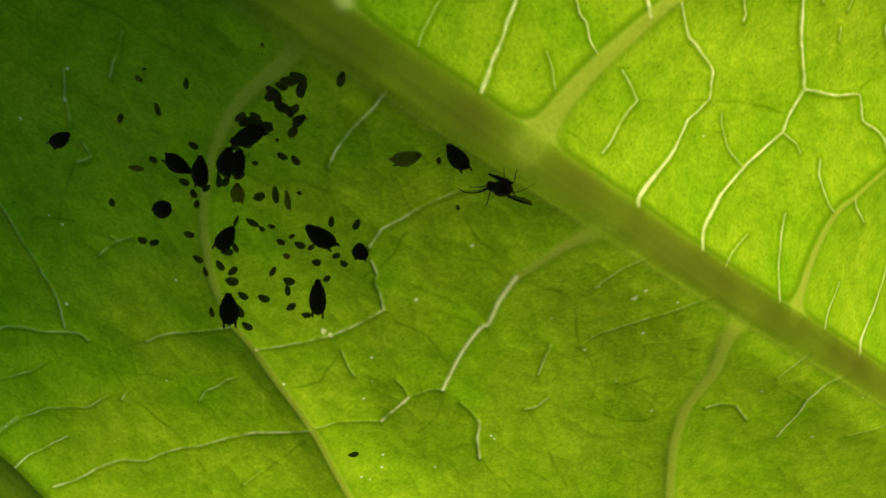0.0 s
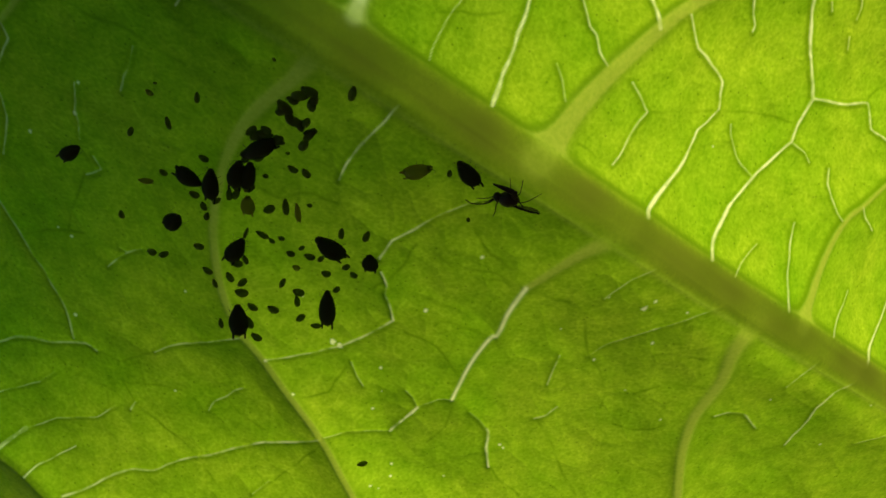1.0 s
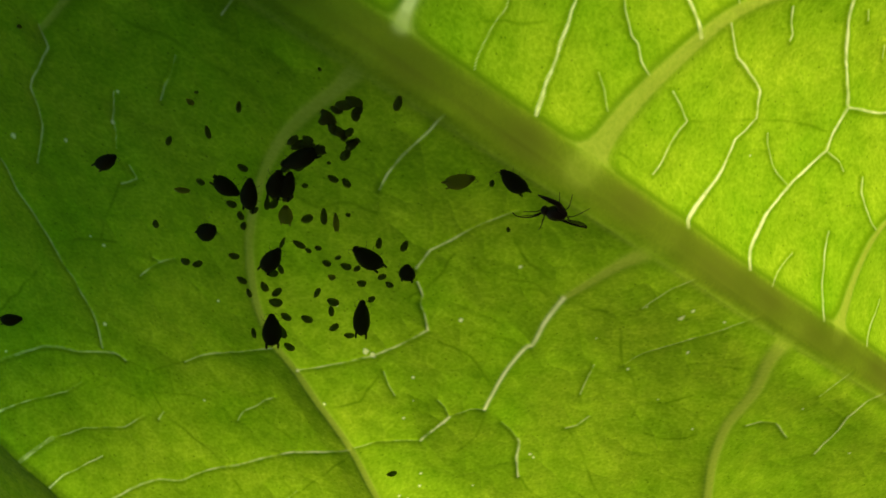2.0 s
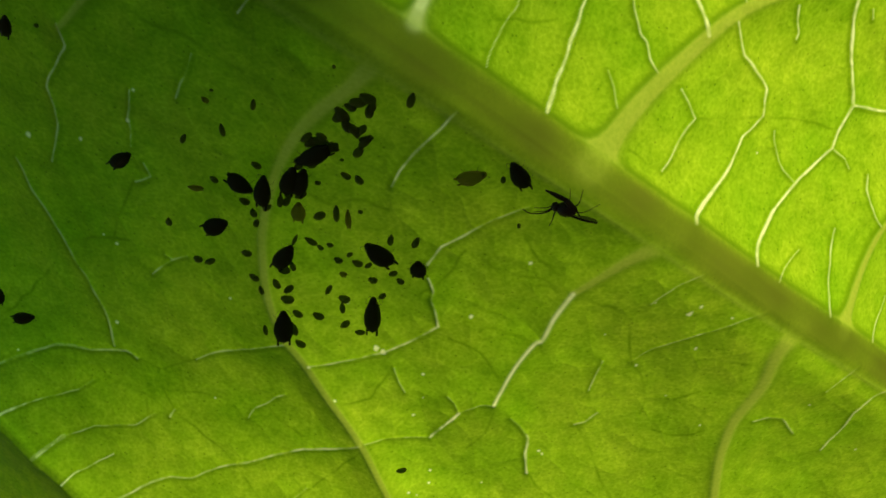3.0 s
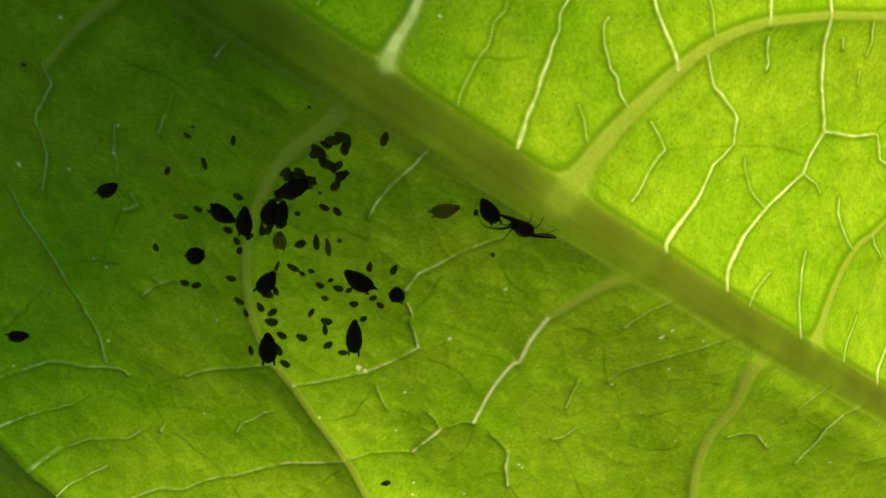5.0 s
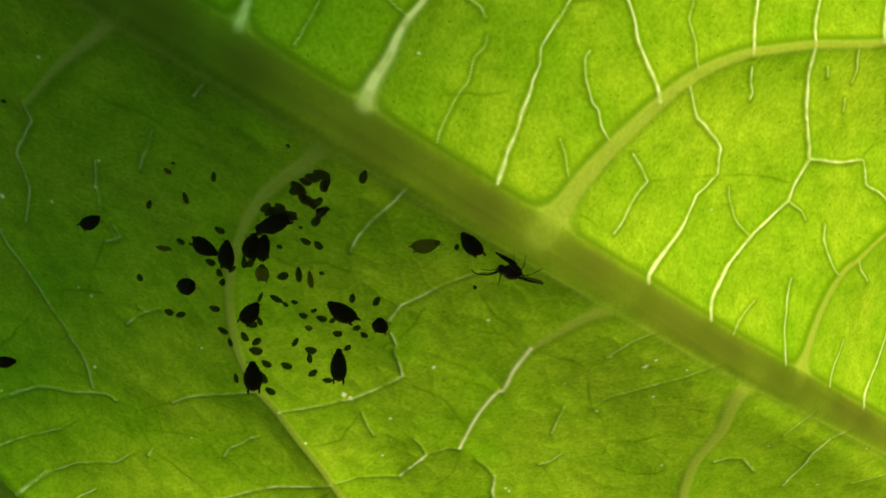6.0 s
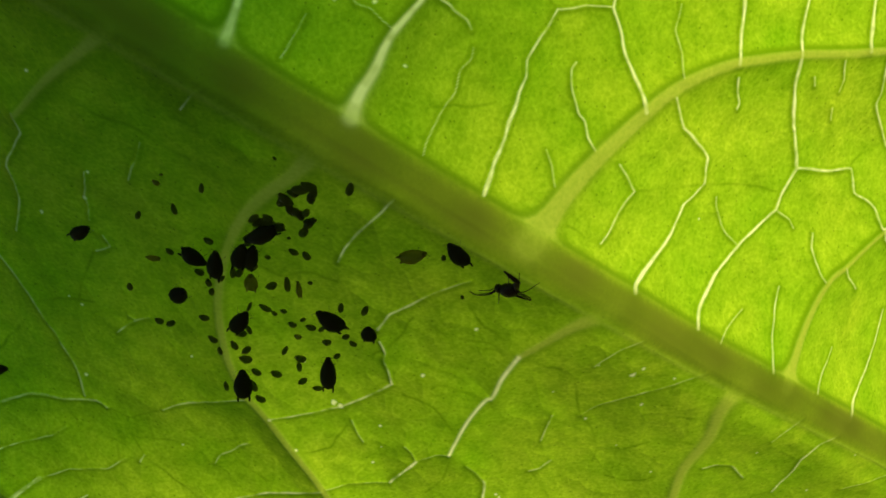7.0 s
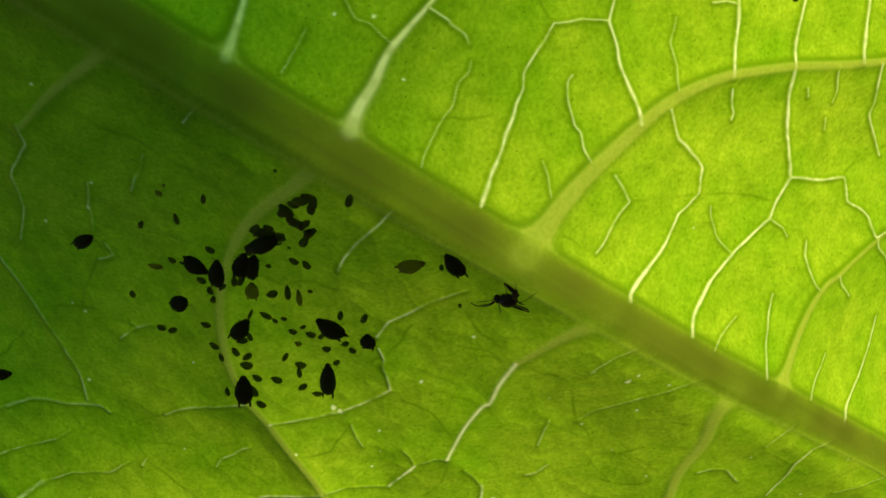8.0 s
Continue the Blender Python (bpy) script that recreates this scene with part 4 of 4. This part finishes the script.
nymph(-7.56, -19.43, 123, 1.05, 0.42)
nymph(-2.90, -16.11, -114, 0.91, 0.59)
nymph(-1.70, -16.11, -154, 0.81, 0.53)
nymph(-1.40, -8.50, 90, 1.15, 0.52)
nymph(1.29, -2.64, 114, 0.62, 0.37)
nymph(6.59, -24.78, -138, 0.92, 0.53)
nymph(-26.52, -9.10, -153, 0.39, 0.31)
nymph(3.68, -4.32, 136, 0.50, 0.28)
pale_nymph(-15.50, -12.80, -157, 1.17, 0.38)
nymph(-8.45, -8.50, -150, 0.44, 0.40)
pale(-8.86, -10.59, 113, 1.55, 0.95)
nymph(-10.04, -6.52, -117, 1.05, 0.53)
nymph(-9.24, -6.02, -178, 0.76, 0.61)
nymph(-9.16, -7.70, -133, 0.87, 0.52)
nymph(-9.17, -9.40, 147, 0.98, 0.61)
nymph(-8.34, -3.83, -168, 0.81, 0.59)
nymph(-7.25, -4.53, -106, 0.91, 0.52)
nymph(-6.20, -11.59, -169, 0.52, 0.45)
nymph(-4.80, -11.50, -120, 0.58, 0.36)
nymph(-9.39, -6.60, 200, 0.90, 0.50)
nymph(-8.35, -6.14, 150, 0.85, 0.45)
nymph(-9.78, -10.46, 80, 1.00, 0.55)
nymph(-9.86, -8.16, 60, 0.90, 0.50)
nymph(-8.44, -4.55, 20, 0.90, 0.50)
nymph(-8.20, -3.71, 100, 0.70, 0.40)
nymph(12.96, 25.79, 60, 0.75, 0.42)
nymph(-8.01, -3.35, 30, 1.25, 0.70)
nymph(-7.28, -3.47, 110, 1.10, 0.62)
nymph(-8.10, -4.76, -40, 1.15, 0.62)
nymph(-8.71, -4.53, 60, 1.20, 0.65)
nymph(-7.44, -4.80, -60, 0.95, 0.55)
nymph(-9.26, -6.25, 20, 1.15, 0.55)
nymph(-9.84, -7.69, 50, 1.30, 0.70)
nymph(-8.37, -6.17, 0, 0.90, 0.50)
nymph(-9.35, -8.71, 80, 1.30, 0.75)
nymph(-6.85, -4.83, 40, 1.00, 0.55)
nymph(-9.94, -9.92, 100, 1.00, 0.55)
nymph(-10.66, -11.50, 60, 0.80, 0.45)
nymph(-2.54, -10.51, 20, 0.70, 0.40)


# ---- the wasp ----
def build_wasp():
    wasp = tagged(new("wasp"), "tiny black parasitic wasp with bent abdomen beside an aphid", "wasp")
    part("thorax", lathe([(-0.72, 0.06, 0.62), (-0.64, 0.26, 0.63), (-0.42, 0.42, 0.65), (-0.06, 0.49, 0.66), (0.24, 0.43, 0.65), (0.46, 0.28, 0.62), (0.56, 0.1, 0.6)], 0.95), WASP, wasp)
    part("head", lathe([(0.36, 0.1, 0.58), (0.44, 0.29, 0.58), (0.6, 0.35, 0.57), (0.76, 0.27, 0.54), (0.85, 0.09, 0.52)], 0.85), WASP, wasp)
    for thick, points in ((1.0, ((0.6, 0.1, 0.55), (1.1, 0.55, 0.65), (1.6, 0.92, 0.55), (2.15, 1.08, 0.45), (2.5, 0.98, 0.3))),
                          (0.8, ((0.5, 0.25, 0.5), (0.6, 0.9, 0.55), (0.62, 1.5, 0.5), (0.72, 2.25, 0.3))),
                          (0.6, ((0.0, -0.3, 0.6), (-0.12, -1.0, 0.65), (-0.02, -1.75, 0.45))),
                          (0.7, ((-0.45, -0.25, 0.6), (-0.72, -0.85, 0.7), (-0.78, -1.75, 0.45))),
                          (0.6, ((-0.5, 0.25, 0.6), (-1.15, -0.2, 0.8), (-2.0, -0.62, 0.35))),
                          (1.1, ((-0.5, -0.4, 0.6), (-0.82, 0.1, 0.75), (-1.05, 0.8, 0.4)))):
        part("leg", limb(points, [thick * r for r in (0.06, 0.05, 0.038, 0.03)], 6), LIMB, wasp)
    for side in (-1, 1):
        part("antenna", limb(((0.78, 0.1 * side, 0.6), (1.15, 0.22 + 0.15 * side, 0.7), (1.85, 0.68 + 0.2 * side, 0.5)), (0.04, 0.03, 0.022), 5), LIMB, wasp)
    bm = bmesh.new()                                          # a folded wing: a thin blade that tapers to both ends
    outline = ((0.0, -0.05), (-0.45, -0.26), (-1.0, -0.40), (-1.45, -0.36), (-1.70, -0.16), (-1.72, 0.03), (-1.2, 0.06), (-0.5, 0.06), (0.0, 0.04))
    low, high = ([bm.verts.new((x, y, z)) for x, y in outline] for z in (-0.012, 0.012))
    bm.faces.new(low[::-1])
    bm.faces.new(high)
    for k in range(len(outline)):
        bm.faces.new((low[k - 1], low[k], high[k], high[k - 1]))
    wing = part("wing", bm, WING, wasp, "smoky folded wing")
    part("wing_vein", limb(((0, 0, 0.01), (-0.6, 0.05, 0.0), (-1.2, 0.05, -0.02), (-1.70, 0.0, -0.04)), (0.07, 0.075, 0.065, 0.035), 6), WASP, wing)
    waist = part("abdomen", limb(((-0.05, 0, 0), (0.2, 0.03, 0.02), (0.55, 0.02, 0.02), (0.95, 0, 0)), (0.14, 0.2, 0.21, 0.16), 8), WASP, wasp)
    tail = part("abdomen_tip", limb(((-0.3, 0.06, 0), (0.1, 0.02, 0.02), (0.65, -0.01, 0.02), (1.25, 0, -0.02)), (0.11, 0.165, 0.135, 0.05), 8), WASP, wasp)
    wasp.scale = (MM, MM, MM)
    return wasp, waist, tail, wing


wasp, wasp_waist, wasp_tail, wasp_wing = build_wasp()


def motions():
    walk(wasp, [(t, on_leaf(s, n, h)) for t, s, n, h in (
        (0.0, 5.13, -1.74, -158), (0.5, 4.93, -1.74, -157), (1.0, 4.86, -1.77, -157), (1.5, 5.12, -1.74, -159), (2.0, 5.28, -1.79, -158),
        (3.5, 5.26, -1.80, -158), (4.0, 4.74, -1.85, -160), (4.5, 4.40, -1.79, -164), (5.0, 4.13, -1.67, -166),
        (6.5, 5.31, -1.94, -154), (7.0, 5.62, -1.94, -152), (7.5, 5.73, -1.90, -151), (8.0, 5.80, -1.94, -150))])
    walk(wasp_waist, [(t, pose(x, y, 0.65, 0, 0, turn)) for t, x, y, turn in (
        (0.0, -0.68, 0.0, -64), (1.0, -0.65, -0.05, -62), (2.0, -0.62, -0.15, -52), (3.5, -0.52, -0.18, -46), (4.0, -0.5, -0.2, -40),
        (4.5, -0.4, -0.45, -18), (5.0, -0.4, -0.5, -8), (6.5, -0.58, -0.2, -76), (7.0, -0.6, -0.16, -90), (7.5, -0.6, -0.17, -94), (8.0, -0.6, -0.18, -96))])
    walk(wasp_tail, [(t, pose(x, y, 0.65, 0, 0, turn)) for t, x, y, turn in (
        (0.0, -0.36, -0.77, -17), (1.0, -0.25, -0.85, -18), (2.0, 0.0, -0.97, -20), (3.5, 0.3, -0.97, -23), (4.0, 0.4, -0.86, -22),
        (4.5, 0.66, -0.79, -9), (5.0, 0.6, -0.63, -4), (6.5, -0.36, -1.3, -46), (7.0, -0.63, -1.12, -52), (7.5, -0.68, -1.0, -57), (8.0, -0.72, -0.9, -60))])
    walk(wasp_wing, [(t, pose(x, y, 0.75, 0, 0, turn)) for t, x, y, turn in (
        (0.0, -0.4, 0.4, -19), (2.0, -0.4, 0.4, -14), (3.5, -0.4, 0.45, -8), (4.0, -0.35, 0.5, 1), (4.5, -0.5, 0.4, 15), (5.0, -0.5, 0.25, 18),
        (6.5, -0.27, 0.3, -28), (7.0, 0.0, 0.05, -32), (7.5, 0.02, 0.1, -35), (8.0, 0.04, 0.14, -38))])
    walk(restless, [(t, on_leaf(s, n, h, lift, pitch)) for t, s, n, h, lift, pitch in (
        (0.0, -12.81, -13.88, 62, 0.1, 20), (1.0, -12.77, -13.88, 62, 0.1, 20), (2.0, -12.86, -13.99, 60, 0.1, 20), (3.5, -13.40, -14.19, 44, 0, 0),
        (4.0, -13.42, -14.29, 46, 0, 0), (4.5, -13.51, -14.39, 54, 0, 8), (5.0, -13.45, -14.35, 58, 0.1, 14), (6.5, -12.81, -13.83, 62, 0.1, 20),
        (8.0, -12.89, -13.96, 62, 0.1, 20))])
    walk(leaning, [(t, on_leaf(s, n, h)) for t, s, n, h in (
        (0.0, 2.07, -1.73, 163), (1.0, 2.18, -1.88, 165), (1.5, 2.24, -1.71, 176), (2.0, 2.22, -1.73, 175), (3.5, 1.77, -1.83, 153), (4.5, 1.85, -1.95, 156),
        (5.0, 1.85, -1.93, 157), (6.5, 1.86, -1.72, 165), (8.0, 1.81, -1.81, 161))])


motions()
